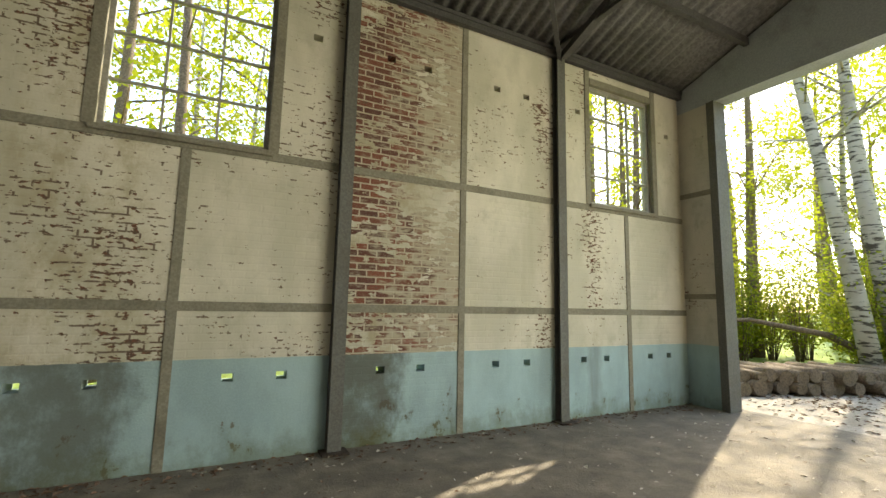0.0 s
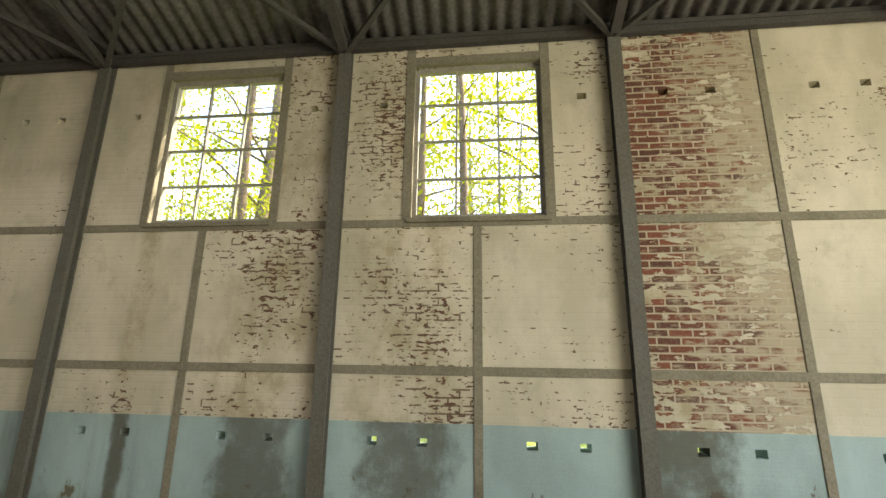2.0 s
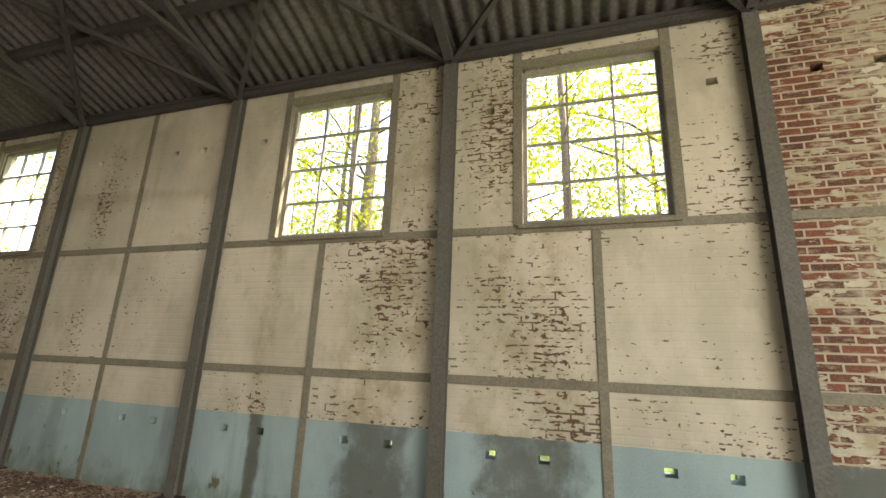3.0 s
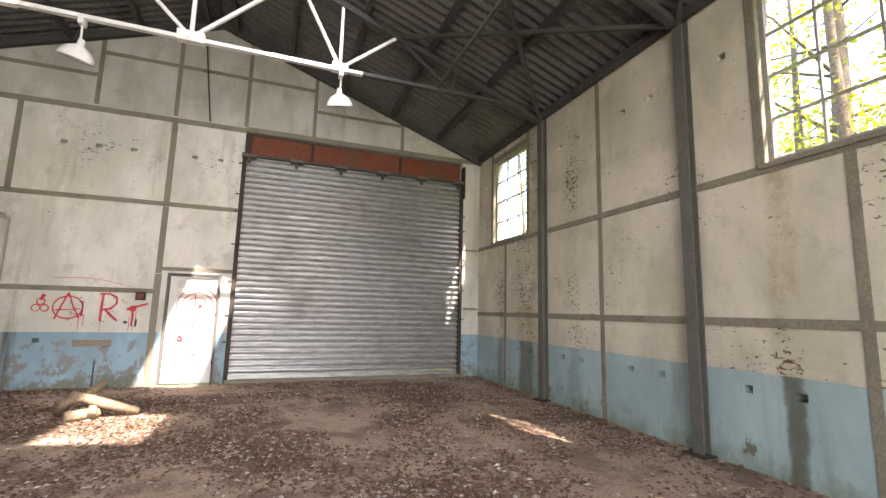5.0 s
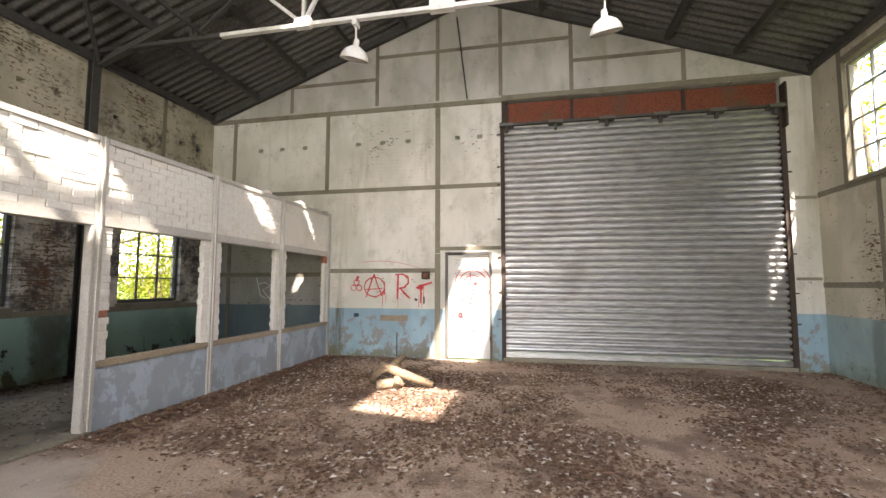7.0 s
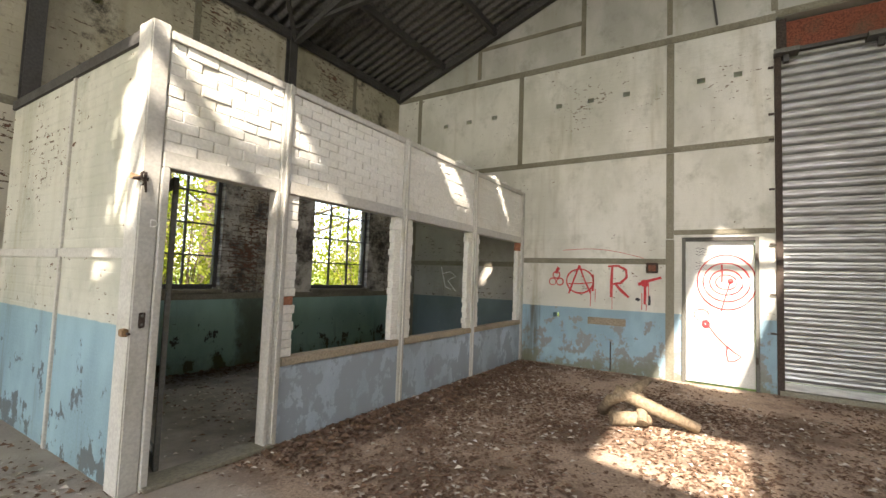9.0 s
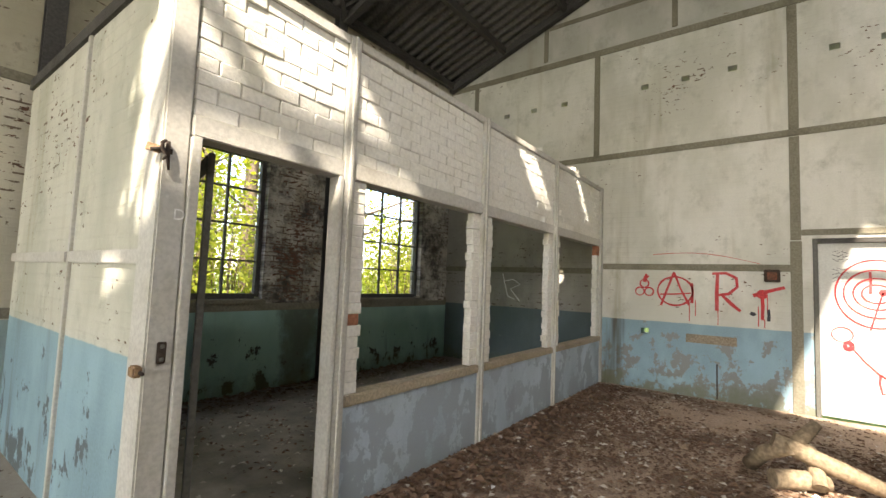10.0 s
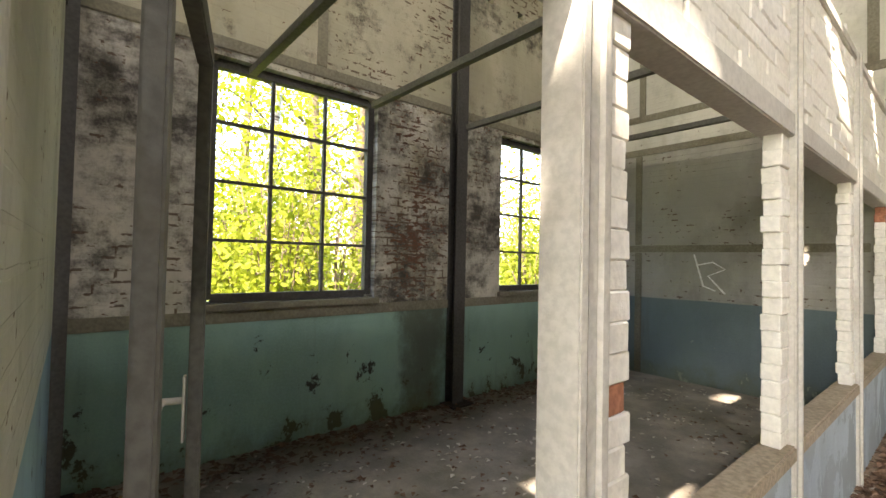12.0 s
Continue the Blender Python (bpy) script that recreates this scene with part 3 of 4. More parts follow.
# ---- windows ----


def window(name, x0, x1, z0, z1, y, sign, mat, label):
    """A steel window, three panes wide and four high; glass gone or dusty."""
    w = thing(name, label, "window", kind="structure")
    yy = y + sign * 0.10
    for a, b, c, d in ((x0 - 0.02, x0 + 0.035, z0, z1), (x1 - 0.035, x1 + 0.02, z0, z1), (x0 + 0.035, x1 - 0.035, z0 - 0.02, z0 + 0.04), (x0 + 0.035, x1 - 0.035, z1 - 0.04, z1 + 0.02)):
        boxpart("window_frame", (a, b, yy - 0.03, yy + 0.03, c, d), mat, w)
    for k in (1, 2):
        u = x0 + (x1 - x0) * k / 3
        boxpart("glazing_bar", (u - 0.011, u + 0.011, yy - 0.018, yy + 0.018, z0 + 0.04, z1 - 0.04), mat, w)
    for k in (1, 2, 3):
        z = z0 + (z1 - z0) * k / 4
        for j in range(3):
            a, b = x0 + (x1 - x0) * j / 3 + 0.011 + 0.024 * (j == 0), x0 + (x1 - x0) * (j + 1) / 3 - 0.011 - 0.024 * (j == 2)
            boxpart("glazing_bar", (a, b, yy - 0.018, yy + 0.018, z - 0.011, z + 0.011), mat, w)
    s = sorted((y - sign * 0.05, y + sign * 0.16))
    boxpart("window_sill", (x0 - 0.05, x1 + 0.05, s[0], s[1], z0 - 0.07, z0 - 0.02), CONCRETE, w, bevel=0.006)


for k, (a, b) in enumerate(N_WINDOWS):
    window("window_%d" % (k + 1), a, b, N_SILL, N_HEAD, NY, 1, WINDOW_STEEL, "high steel window of twelve panes without glass")
for k, (a, b) in enumerate(S_WINDOWS):
    window("window_%d" % (k + 5), a, b, S_SILL, S_HEAD, SY, -1, STEEL_DARK, "dark steel window of twelve panes facing woodland")

# ---- roof ----
# missing sheets: x0, x1, y0, y1
GAPS = ((-2.4, -1.15, -2.98, -2.22), (-1.15, -0.30, -2.75, -2.22), (-5.05, -4.65, -2.95, -2.30), (-6.5, -6.28, -2.95, -2.30), (-2.95, -1.40, 0.45, 1.45), (-6.85, -5.1, 0.45, 1.30))


def roof(side):
    bm = bmesh.new()
    out = (NY + 0.32) if side > 0 else (SY - 0.26)
    x0, x1, step = WX - 0.4, EX + 0.6, 0.177 / 6
    ys = sorted({RY, out, *[y for g in GAPS for y in g[2:] if (y - RY) * side > 0], *[RY + side * k * 1.55 for k in (1, 2, 3)]})
    n = int((x1 - x0) / step) + 1
    rows = [[bm.verts.new((x0 + i * step, y, roof_z(y) + 0.05 + 0.026 * math.sin(2 * math.pi * i / 6))) for i in range(n)] for y in ys]
    for j in range(len(ys) - 1):
        for i in range(n - 1):
            cx, cy = x0 + (i + 0.5) * step, (ys[j] + ys[j + 1]) / 2
            if not any(g[0] < cx < g[1] and g[2] < cy < g[3] for g in GAPS):
                bm.faces.new((rows[j][i], rows[j][i + 1], rows[j + 1][i + 1], rows[j + 1][i])).smooth = True
    ob = part("ceiling_%s" % ("north" if side > 0 else "south"), bm, ROOF)
    m = ob.modifiers.new("thickness", "SOLIDIFY")
    m.thickness = 0.008
    tagged(ob, "grey corrugated roof sheets with a few missing", "roof", kind="structure")


roof(1), roof(-1)
for side in (1, -1):
    for k in range(6):
        y = RY + side * (0.25 + k * (5.45 / 5))
        boxpart("purlin", (WX, EX, y - 0.035, y + 0.035, roof_z(y) - 0.10, roof_z(y) + 0.012), STEEL_DARK)
        tagged(scene.collection.objects[-1], "dark steel purlin under the roof sheets", "purlin", "purlins", "structure")
for y in (NY - 0.06, SY + 0.06):
    boxpart("wall_plate", (WX, EX, y - 0.05, y + 0.05, 5.02, 5.10 - 0.03), STEEL_DARK)
    tagged(scene.collection.objects[-1], "dark steel wall plate under the eaves", "beam", kind="structure")


def truss(x, chord):
    t = thing("roof_truss", "steel roof truss with fanned web members", "truss", "roof trusses", at=(x, RY, 5.12))
    zt = lambda dy: roof_z(RY + dy) - 0.16 - 5.12
    for s in (1, -1):
        part("rafter", bar(bmesh.new(), (0, s * 5.6, zt(5.6)), (0, 0, zt(0)), 0.10, 0.09), STEEL_DARK, t)
        # dark chord ends; the west truss has sunlight coloured into its middle members
        split = 3.4 if s < 0 else 2.4
        part("bottom_chord", bar(bmesh.new(), (0, s * 5.65, 0), (0, s * split, 0), 0.075, 0.055), STEEL_DARK, t)
        part("bottom_chord", bar(bmesh.new(), (0, s * split, 0), (0, 0, 0), 0.075, 0.055), chord, t)
        for a, b, m in ((2.05, 1.35, chord), (2.05, 2.05, chord), (2.05, 2.95, chord), (3.9, 2.95, STEEL_DARK), (3.9, 4.0, STEEL_DARK), (0.0, 1.35, chord)):
            part("web_member", bar(bmesh.new(), (0, s * a, 0.02), (0, s * b, zt(b)), 0.05, 0.045), m, t)
        part("gusset_plate", box(bmesh.new(), -0.052, 0.052, s * 2.05 - 0.12, s * 2.05 + 0.12, -0.04, 0.10), chord, t)
    part("king_post", bar(bmesh.new(), (0, 0, 0.02), (0, 0, zt(0)), 0.05, 0.05, (0, 1, 0)), chord, t)
    part("gusset_plate", box(bmesh.new(), -0.054, 0.054, -0.17, 0.17, -0.05, 0.10), chord, t)


for x in COLS:
    truss(x, SUNLIT_STEEL if x < -7 else STEEL_DARK)
for side in (1, -1):
    y = NY if side > 0 else SY
    bm = bar(bmesh.new(), (WX + 0.07, y, roof_z(y) - 0.06), (WX + 0.07, RY, RZ - 0.06), 0.10, 0.11)
    tagged(part("gable_rafter", bm, STEEL_DARK), "dark steel rafter along the gable wall", "rafter", "gable rafters", "structure")
for k in range(4):
    for y0, y1 in ((1.9, 4.6), (4.6, 1.9), (-4.0, -6.7), (-6.7, -4.0)):
        bm = bar(bmesh.new(), (COLS[k], y0, roof_z(y0) - 0.15), (COLS[k + 1], y1, roof_z(y1) - 0.15), 0.055, 0.055)
        tagged(part("wind_brace", bm, STEEL_DARK), "thin dark steel brace under the roof", "brace", "roof braces", "structure")
    for y in (NY - 2.1, SY + 2.1):
        bm = bar(bmesh.new(), (COLS[k], y, 5.15), (COLS[k + 1], y, 5.15), 0.04, 0.04)
        tagged(part("tie_rod", bm, STEEL_DARK), "thin dark steel tie between the trusses", "brace", "truss ties", "structure")


# ---- roller shutter, door ----


def shutter():
    s = thing("roller_shutter", "closed galvanised roller shutter with horizontal corrugated slats", "shutter")
    pitch, z, base = 0.1165, 0.16, WX - 0.05
    me = None
    while z < 4.42:
        if me is None:
            bm = bmesh.new()
            prof = [(-0.045, 0.0), (-0.045, 0.018), (0.010, 0.020), (0.030, 0.034), (0.041, 0.060), (0.036, 0.084), (0.016, 0.100), (-0.045, 0.104), (-0.045, pitch)]
            rows = [[bm.verts.new((dx, y, dz)) for dx, dz in prof] for y in (SHUT[0] + 0.04, SHUT[1] - 0.04)]
            for k in range(len(prof) - 1):
                bm.faces.new((rows[0][k], rows[1][k], rows[1][k + 1], rows[0][k + 1]))
            me = mesh_of("slat", bm, GALVANISED)
        ob = new("slat", me)
        ob.parent, ob.location = s, (base, 0, z)
        z += pitch
    boxpart("bottom_rail", (base - 0.03, base + 0.035, SHUT[0] + 0.04, SHUT[1] - 0.04, 0.07, 0.157), GALVANISED, s)
    for y0, y1 in ((SHUT[0] - 0.025, SHUT[0] + 0.05), (SHUT[1] - 0.05, SHUT[1] + 0.025)):
        boxpart("guide_rail", (base - 0.06, base + 0.075, y0, y1, 0, 4.5), BROWN_IRON, s)
    boxpart("rail", (WX + 0.03, WX + 0.10, SHUT[0] - 0.02, SHUT[1] + 0.04, 4.40, 4.445), STEEL_DARK, s)
    for k in range(6):
        y = SHUT[0] + 0.10 + k * (SHUT[1] - SHUT[0] - 0.22) / 5
        b = boxpart("bracket", (WX - 0.04, WX + 0.16, y - 0.13, y + 0.13, 4.38, 4.435), STEEL_GREY, s, "grey steel bracket")
        boxpart("bolt", (WX + 0.02, WX + 0.08, y - 0.03, y + 0.03, 4.28, 4.378), STEEL_DARK, b)
    boxpart("end_plate", (WX - 0.02, WX + 0.16, SHUT[1] - 0.02, SHUT[1] + 0.012, 4.05, 4.80), BROWN_IRON, s)
    for z in (0.75, 1.25, 1.9, 2.62, 3.28, 3.62, 4.25):
        for y, w in ((SHUT[0] - 0.09, 0.06), (SHUT[1] + 0.03, 0.05)):
            boxpart("hook", (WX + 0.001, WX + 0.03, y, y + w, z, z + 0.022), BROWN_IRON, s)
    box_ob = thing("shutter_box", "rust-red boarded box above the roller shutter", "box")
    for y0, y1 in ((SHUT[0] + 0.12, 0.78), (0.84, 2.71), (2.77, SHUT[1] - 0.02)):
        boxpart("board", (WX - 0.19, WX - 0.10, y0, y1, 4.46, 4.90), RUST, box_ob, bevel=0.006)
    for y in (0.81, 2.74):
        boxpart("batten", (WX - 0.18, WX - 0.08, y - 0.028, y + 0.028, 4.46, 4.90), BROWN_IRON, box_ob)
    boxpart("batten", (WX - 0.19, WX - 0.06, SHUT[0] + 0.003, SHUT[0] + 0.118, 4.46, 4.93), BROWN_IRON, box_ob)
    boxpart("backing", (WX - 0.21, WX - 0.192, SHUT[0] + 0.003, SHUT[1] - 0.003, 4.30, 4.938), BROWN_IRON, box_ob)
    boxpart("doorstep", (WX - 0.22, WX + 0.03, SHUT[0], SHUT[1], 0.0, 0.06), CONCRETE)
    tagged(scene.collection.objects[-1], "low concrete threshold under the shutter", "threshold", kind="structure")


shutter()


def ring(bm, cx, cy, rx, rz, w=0.012, x=0.0, a0=0.0, a1=360.0, seg=40):
    """A flat sprayed line round an oval."""
    pts = [(cx + rx * math.cos(radians(a0 + (a1 - a0) * i / seg)), cy + rz * math.sin(radians(a0 + (a1 - a0) * i / seg))) for i in range(seg + 1)]
    return line(bm, pts, w, x)


def line(bm, pts, w, x=0.0):
    """A flat brush line through points, in the plane of the wall."""
    prev = None
    for k, p in enumerate(pts):
        q0, q1 = Vector(pts[max(0, k - 1)]), Vector(pts[min(len(pts) - 1, k + 1)])
        d = (q1 - q0).normalized()
        n, ww = Vector((-d.y, d.x)), w * (0.8 + 0.4 * noise.noise((p[0] * 9, p[1] * 9, 1.3)))
        cur = [bm.verts.new((x, *(Vector(p) + n * s * ww))) for s in (-1, 1)]
        if prev:
            bm.faces.new((prev[0], cur[0], cur[1], prev[1]))
        prev = cur
    return bm


def steel_door():
    d = thing("door_1", "pale grey steel door sprayed with a red target", "door", kind="structure")
    x = WX - 0.03
    for y0, y1 in ((DOOR[0] + 0.003, DOOR[0] + 0.045), (DOOR[1] - 0.045, DOOR[1] - 0.003)):
        boxpart("door_frame", (WX - 0.10, WX + 0.02, y0, y1, 0, 2.015), STEEL_GREY, d)
    boxpart("door_frame", (WX - 0.10, WX + 0.02, DOOR[0] + 0.045, DOOR[1] - 0.045, 1.965, 2.015), STEEL_DARK, d)
    leaf = boxpart("leaf", (x - 0.045, x, DOOR[0] + 0.05, DOOR[1] - 0.05, 0.02, 1.96), DOOR_PAINT, d, bevel=0.004)
    boxpart("kick_plate", (x + 0.0005, x + 0.006, DOOR[0] + 0.12, DOOR[1] - 0.30, 0.04, 0.075), DOOR_PAINT, leaf)
    boxpart("lock_plate", (x + 0.0005, x + 0.008, DOOR[1] - 0.12, DOOR[1] - 0.085, 0.88, 1.06), STEEL_PALE, leaf, bevel=0.002)
    for z in (0.35, 1.70):
        boxpart("hinge", (WX - 0.01, WX + 0.035, DOOR[1] - 0.05, DOOR[1] - 0.02, z, z + 0.09), BROWN_IRON, d)
    g = thing("graffiti_target", "red sprayed target with an arrow on the door", "graffiti")
    gx, cy, cz = x + 0.004, -1.04, 1.42
    for rx, rz in ((0.34, 0.37), (0.27, 0.26), (0.19, 0.17), (0.12, 0.10)):
        part("target_ring", ring(bmesh.new(), cy - 0.03, cz - 0.02, rx, rz, 0.011, gx, 15, 360), SPRAY, g)
    bm = line(bmesh.new(), [(cy + 0.02, cz), (cy - 0.02, cz - 0.15), (cy - 0.09, cz - 0.42)], 0.012, gx + 0.002)
    ring(bm, cy + 0.02, cz, 0.02, 0.02, 0.022, gx + 0.002)
    line(bm, [(cy - 0.08, cz + 0.22), (cy - 0.075, cz + 0.10), (cy - 0.08, cz - 0.02)], 0.016, gx + 0.002)
    part("dart", bm, SPRAY, g)
    bm = line(bmesh.new(), [(-1.31, 0.84), (-1.18, 0.66), (-1.05, 0.52)], 0.012, gx)
    ring(bm, -1.31, 0.82, 0.03, 0.035, 0.03, gx + 0.001)
    ring(bm, -1.36, 0.94, 0.09, 0.08, 0.006, gx + 0.002)
    line(bm, [(-1.06, 0.54), (-0.98, 0.47), (-0.90, 0.42), (-0.97, 0.36), (-1.05, 0.34), (-1.07, 0.45), (-1.06, 0.54)], 0.012, gx + 0.001)
    part("arrow", bm, SPRAY, g)
    bm = bmesh.new()
    for k in range(7):
        z, y = 1.86 - 0.045 * k - 0.06 * (k > 2), -1.43
        line(bm, [(y + 0.03 * (i % 2) + 0.022 * i, z + 0.018 * math.sin(i * 2.3 + k)) for i in range(6)], 0.003, gx)
    tagged(part("marker_scribble", bm, INK), "small black marker scribble on the door", "graffiti")


steel_door()


def wall_graffiti():
    x = WX + 0.004
    g = thing("graffiti_letters", "red dripping spray-painted letters on the gable wall", "graffiti")
    bm = ring(bmesh.new(), -3.03, 1.35, 0.21, 0.19, 0.014, x)
    line(bm, [(-3.20, 1.15), (-3.12, 1.38), (-3.04, 1.60)], 0.016, x + 0.002)
    line(bm, [(-3.04, 1.60), (-2.96, 1.38), (-2.86, 1.17)], 0.016, x + 0.003)
    line(bm, [(-3.21, 1.30), (-3.02, 1.31), (-2.84, 1.33)], 0.013, x + 0.0045)
    part("letter", bm, SPRAY, g)
    bm = line(bmesh.new(), [(-2.55, 1.12), (-2.55, 1.35), (-2.54, 1.58)], 0.026, x)
    line(bm, [(-2.60, 1.59), (-2.45, 1.60), (-2.34, 1.54), (-2.33, 1.43), (-2.42, 1.34), (-2.54, 1.32)], 0.022, x + 0.002)
    line(bm, [(-2.50, 1.33), (-2.40, 1.22), (-2.30, 1.13)], 0.026, x + 0.003)
    part("letter", bm, SPRAY, g)
    bm = line(bmesh.new(), [(-2.17, 1.33), (-2.05, 1.38), (-1.86, 1.44)], 0.026, x)
    line(bm, [(-2.08, 1.38), (-2.075, 1.2), (-2.08, 1.04)], 0.02, x + 0.002)
    ring(bm, -2.08, 1.35, 0.03, 0.03, 0.03, x + 0.003)
    part("letter", bm, SPRAY, g)
    bm = bmesh.new()
    for y, z in ((-3.47, 1.33), (-3.35, 1.33), (-3.41, 1.44)):
        ring(bm, y, z, 0.055, 0.055, 0.012, x + 0.0005 * (z > 1.4) + 0.001 * (y > -3.4))
    line(bm, [(-3.41, 1.46), (-3.40, 1.51), (-3.37, 1.56)], 0.035, x + 0.002)
    part("blob", bm, SPRAY, g)
    part("blob", line(bmesh.new(), [(-2.83, 1.46), (-2.82, 1.34), (-2.83, 1.20)], 0.02, x), SPRAY, g)
    for y, z, h in ((-2.86, 1.22, 0.26), (-2.79, 1.24, 0.20), (-2.54, 1.12, 0.18), (-2.12, 1.20, 0.24), (-2.06, 1.05, 0.10), (-2.03, 1.34, 0.22)):
        part("drip", line(bmesh.new(), [(y, z), (y + 0.003, z - h / 2), (y, z - h)], 0.006, x + 0.001), SPRAY, g)
    bm = line(bmesh.new(), [(-3.3 + 0.12 * k, 1.84 + 0.07 * math.sin(k / 10 * math.pi) - 0.012 * k) for k in range(11)], 0.0045, x)
    part("arc", bm, SPRAY, g)
    bm = line(bmesh.new(), [(-2.20, 1.12), (-2.17, 1.10), (-2.15, 1.12)], 0.028, x + 0.001)
    tagged(part("dark_blot", bm, INK), "small round dark blot beside the red letters", "graffiti")
    bm = line(bmesh.new(), [(-2.02, 1.17), (-2.015, 1.10), (-2.02, 1.03)], 0.02, x + 0.001)
    tagged(part("dark_blot", bm, INK), "short upright dark blot under the red letters", "graffiti")
    b = thing("junction_box", "small rusty square junction box on the gable wall", "junction box")
    boxpart("case", (WX + 0.001, WX + 0.045, -2.06, -1.90, 1.50, 1.65), BROWN_IRON, b, bevel=0.008)
    boxpart("cover", (WX + 0.0455, WX + 0.055, -2.03, -1.93, 1.53, 1.62), RUST, b, bevel=0.004)
    bm = line(bmesh.new(), [(-5.65, 1.53), (-5.55, 1.16), (-5.42, 1.11)], 0.012, x)
    line(bm, [(-5.63, 1.40), (-5.45, 1.44), (-5.32, 1.36), (-5.50, 1.28), (-5.32, 1.08)], 0.012, x + 0.001)
    tagged(part("chalk_scribble", bm, CHALK), "faded white scrawl inside the booth", "graffiti")
    p = plain("bare_plaster_patch", (0.27, 0.22, 0.16), 0.95, vary=0.3)
    boxpart("mortar_patch", (WX - 0.02, WX + 0.006, -2.90, -2.34, 0.69, 0.80), p, bevel=0.004)
    tagged(scene.collection.objects[-1], "broken brown mortar patch in the dado", "wall damage")
    boxpart("conduit_pipe", (WX + 0.001, WX + 0.02, -2.56, -2.545, 0.02, 0.45), BROWN_IRON)
    tagged(scene.collection.objects[-1], "short dark pipe rising from the floor", "pipe")
    bm = bar(bmesh.new(), (WX + 0.03, -1.16, 5.02), (WX + 0.05, -1.36, 6.7), 0.025, 0.025)
    tagged(part("conduit_pipe", bm, STEEL_DARK), "thin dark conduit on the gable plaster", "pipe")
    return g


wall_graffiti()


# ---- lamps ----
def pendant(x, y, tilt):
    l = thing("pendant_lamp", "white enamel industrial pendant lamp under the truss", "lamp", "pendant lamps", at=(x, y, 5.08))
    part("hanger", box(bmesh.new(), -0.07, 0.07, -0.03, 0.03, -0.08, 0.01), LAMP_ENAMEL, l)
    part("stem", tube(bmesh.new(), [(0, 0, -0.05), (0, 0.005, -0.2), (0, 0, -0.33)], [0.013] * 3), LAMP_ENAMEL, l)
    bm = lathe(bmesh.new(), [(0.03, 0.17), (0.048, 0.15), (0.052, 0.07), (0.10, 0.045), (0.175, 0.0), (0.225, -0.07), (0.245, -0.14), (0.252, -0.155), (0.24, -0.14), (0.215, -0.07), (0.165, -0.012), (0.09, 0.03), (0.04, 0.05)], (0, 0, 0))
    bmesh.ops.scale(bm, vec=(0.8, 0.8, 0.85), verts=bm.verts)
    sh = part("shade", bm, LAMP_ENAMEL, l)
    sh.matrix_local = pose(0, 0, -0.42, tilt[0], tilt[1], 0)
    part("socket", lathe(bmesh.new(), [(0.0, 0.02), (0.045, 0.02), (0.045, -0.06), (0.0, -0.07)], (0, 0, 0), 12), STEEL_DARK, sh)


pendant(-7.66, -2.31, (-14, 14))
pendant(-7.66, 1.0, (8, 20))

# ---- booth ----
P_X = (-5.55, -7.12, -8.70, -10.40)
b_white = plaster("white_brick_paint", "x", paint=(0.74, 0.72, 0.66), peel=0.02, joints=0.1, stain=0.18, seed=41.0, blue=(0.33, 0.43, 0.52), blue_z=0.60, under=(0.13, 0.15, 0.17), relief=0.3)
b_in = plaster("booth_inner_paint", "x", paint=(0.45, 0.43, 0.38), peel=0.3, joints=0.4, stain=0.5, seed=44.0, blue=(0.13, 0.20, 0.20))
b_blue = plaster("booth_blue_dado", "x", paint=(0.7, 0.68, 0.62), peel=0.0, joints=0.1, stain=0.1, seed=47.0, blue=(0.43, 0.51, 0.575), blue_z=0.70, under=(0.30, 0.345, 0.38), relief=0.15, moss=0.1, chips=0.51)
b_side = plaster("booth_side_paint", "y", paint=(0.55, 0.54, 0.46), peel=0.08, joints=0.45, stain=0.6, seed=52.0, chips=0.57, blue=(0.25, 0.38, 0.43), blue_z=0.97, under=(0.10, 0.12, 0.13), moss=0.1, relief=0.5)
BRICK_WHITE = plain("white_painted_brick", (0.74, 0.72, 0.655), 0.85, vary=0.10, scale=5, amount=0.35, dirt=(0.42, 0.38, 0.24), bump=0.008)
BRICK_RED = plain("broken_red_brick", (0.40, 0.17, 0.10), 0.9, vary=0.3, amount=0.4)
MORTAR = plain("painted_mortar", (0.62, 0.60, 0.53), 0.95, vary=0.2, amount=0.4)
WOOD_SILL = plain("weathered_sill", (0.36, 0.30, 0.22), 0.85, vary=0.25, amount=0.4)

booth = thing("wall_booth", "white brick and steel-framed partition of the inner booth", "partition", kind="structure")
TOP, LINT, SILL = 2.83, 2.005, 0.66
bays = ((-4.65, P_X[0]), (P_X[0], P_X[1]), (P_X[1], P_X[2]), (P_X[2], P_X[3]))
for k, (xe, xw) in enumerate(bays):
    a, b = xw + 0.045, xe - (0.045 if k else 0.0)
    boxpart("lintel", (a, b, BY - 0.10, BY + 0.012, LINT - 0.05, LINT + 0.05), STEEL_PALE, booth, bevel=0.006)
    boxpart("top_rail", (a, b, BY - 0.10, BY + 0.012, TOP - 0.06, TOP), STEEL_PALE, booth, bevel=0.006)
    boxpart("infill", (a, b, BY - 0.085, BY - 0.022, LINT + 0.05, TOP - 0.06), MORTAR, booth)
    if k:
        boxpart("window_sill", (a, b, BY - 0.10, BY + 0.02, SILL - 0.065, SILL), WOOD_SILL, booth, bevel=0.008)
        part("dado", slab(bmesh.new(), "x", BY, -0.08, a, b, 0.0, SILL - 0.067), b_blue, booth)
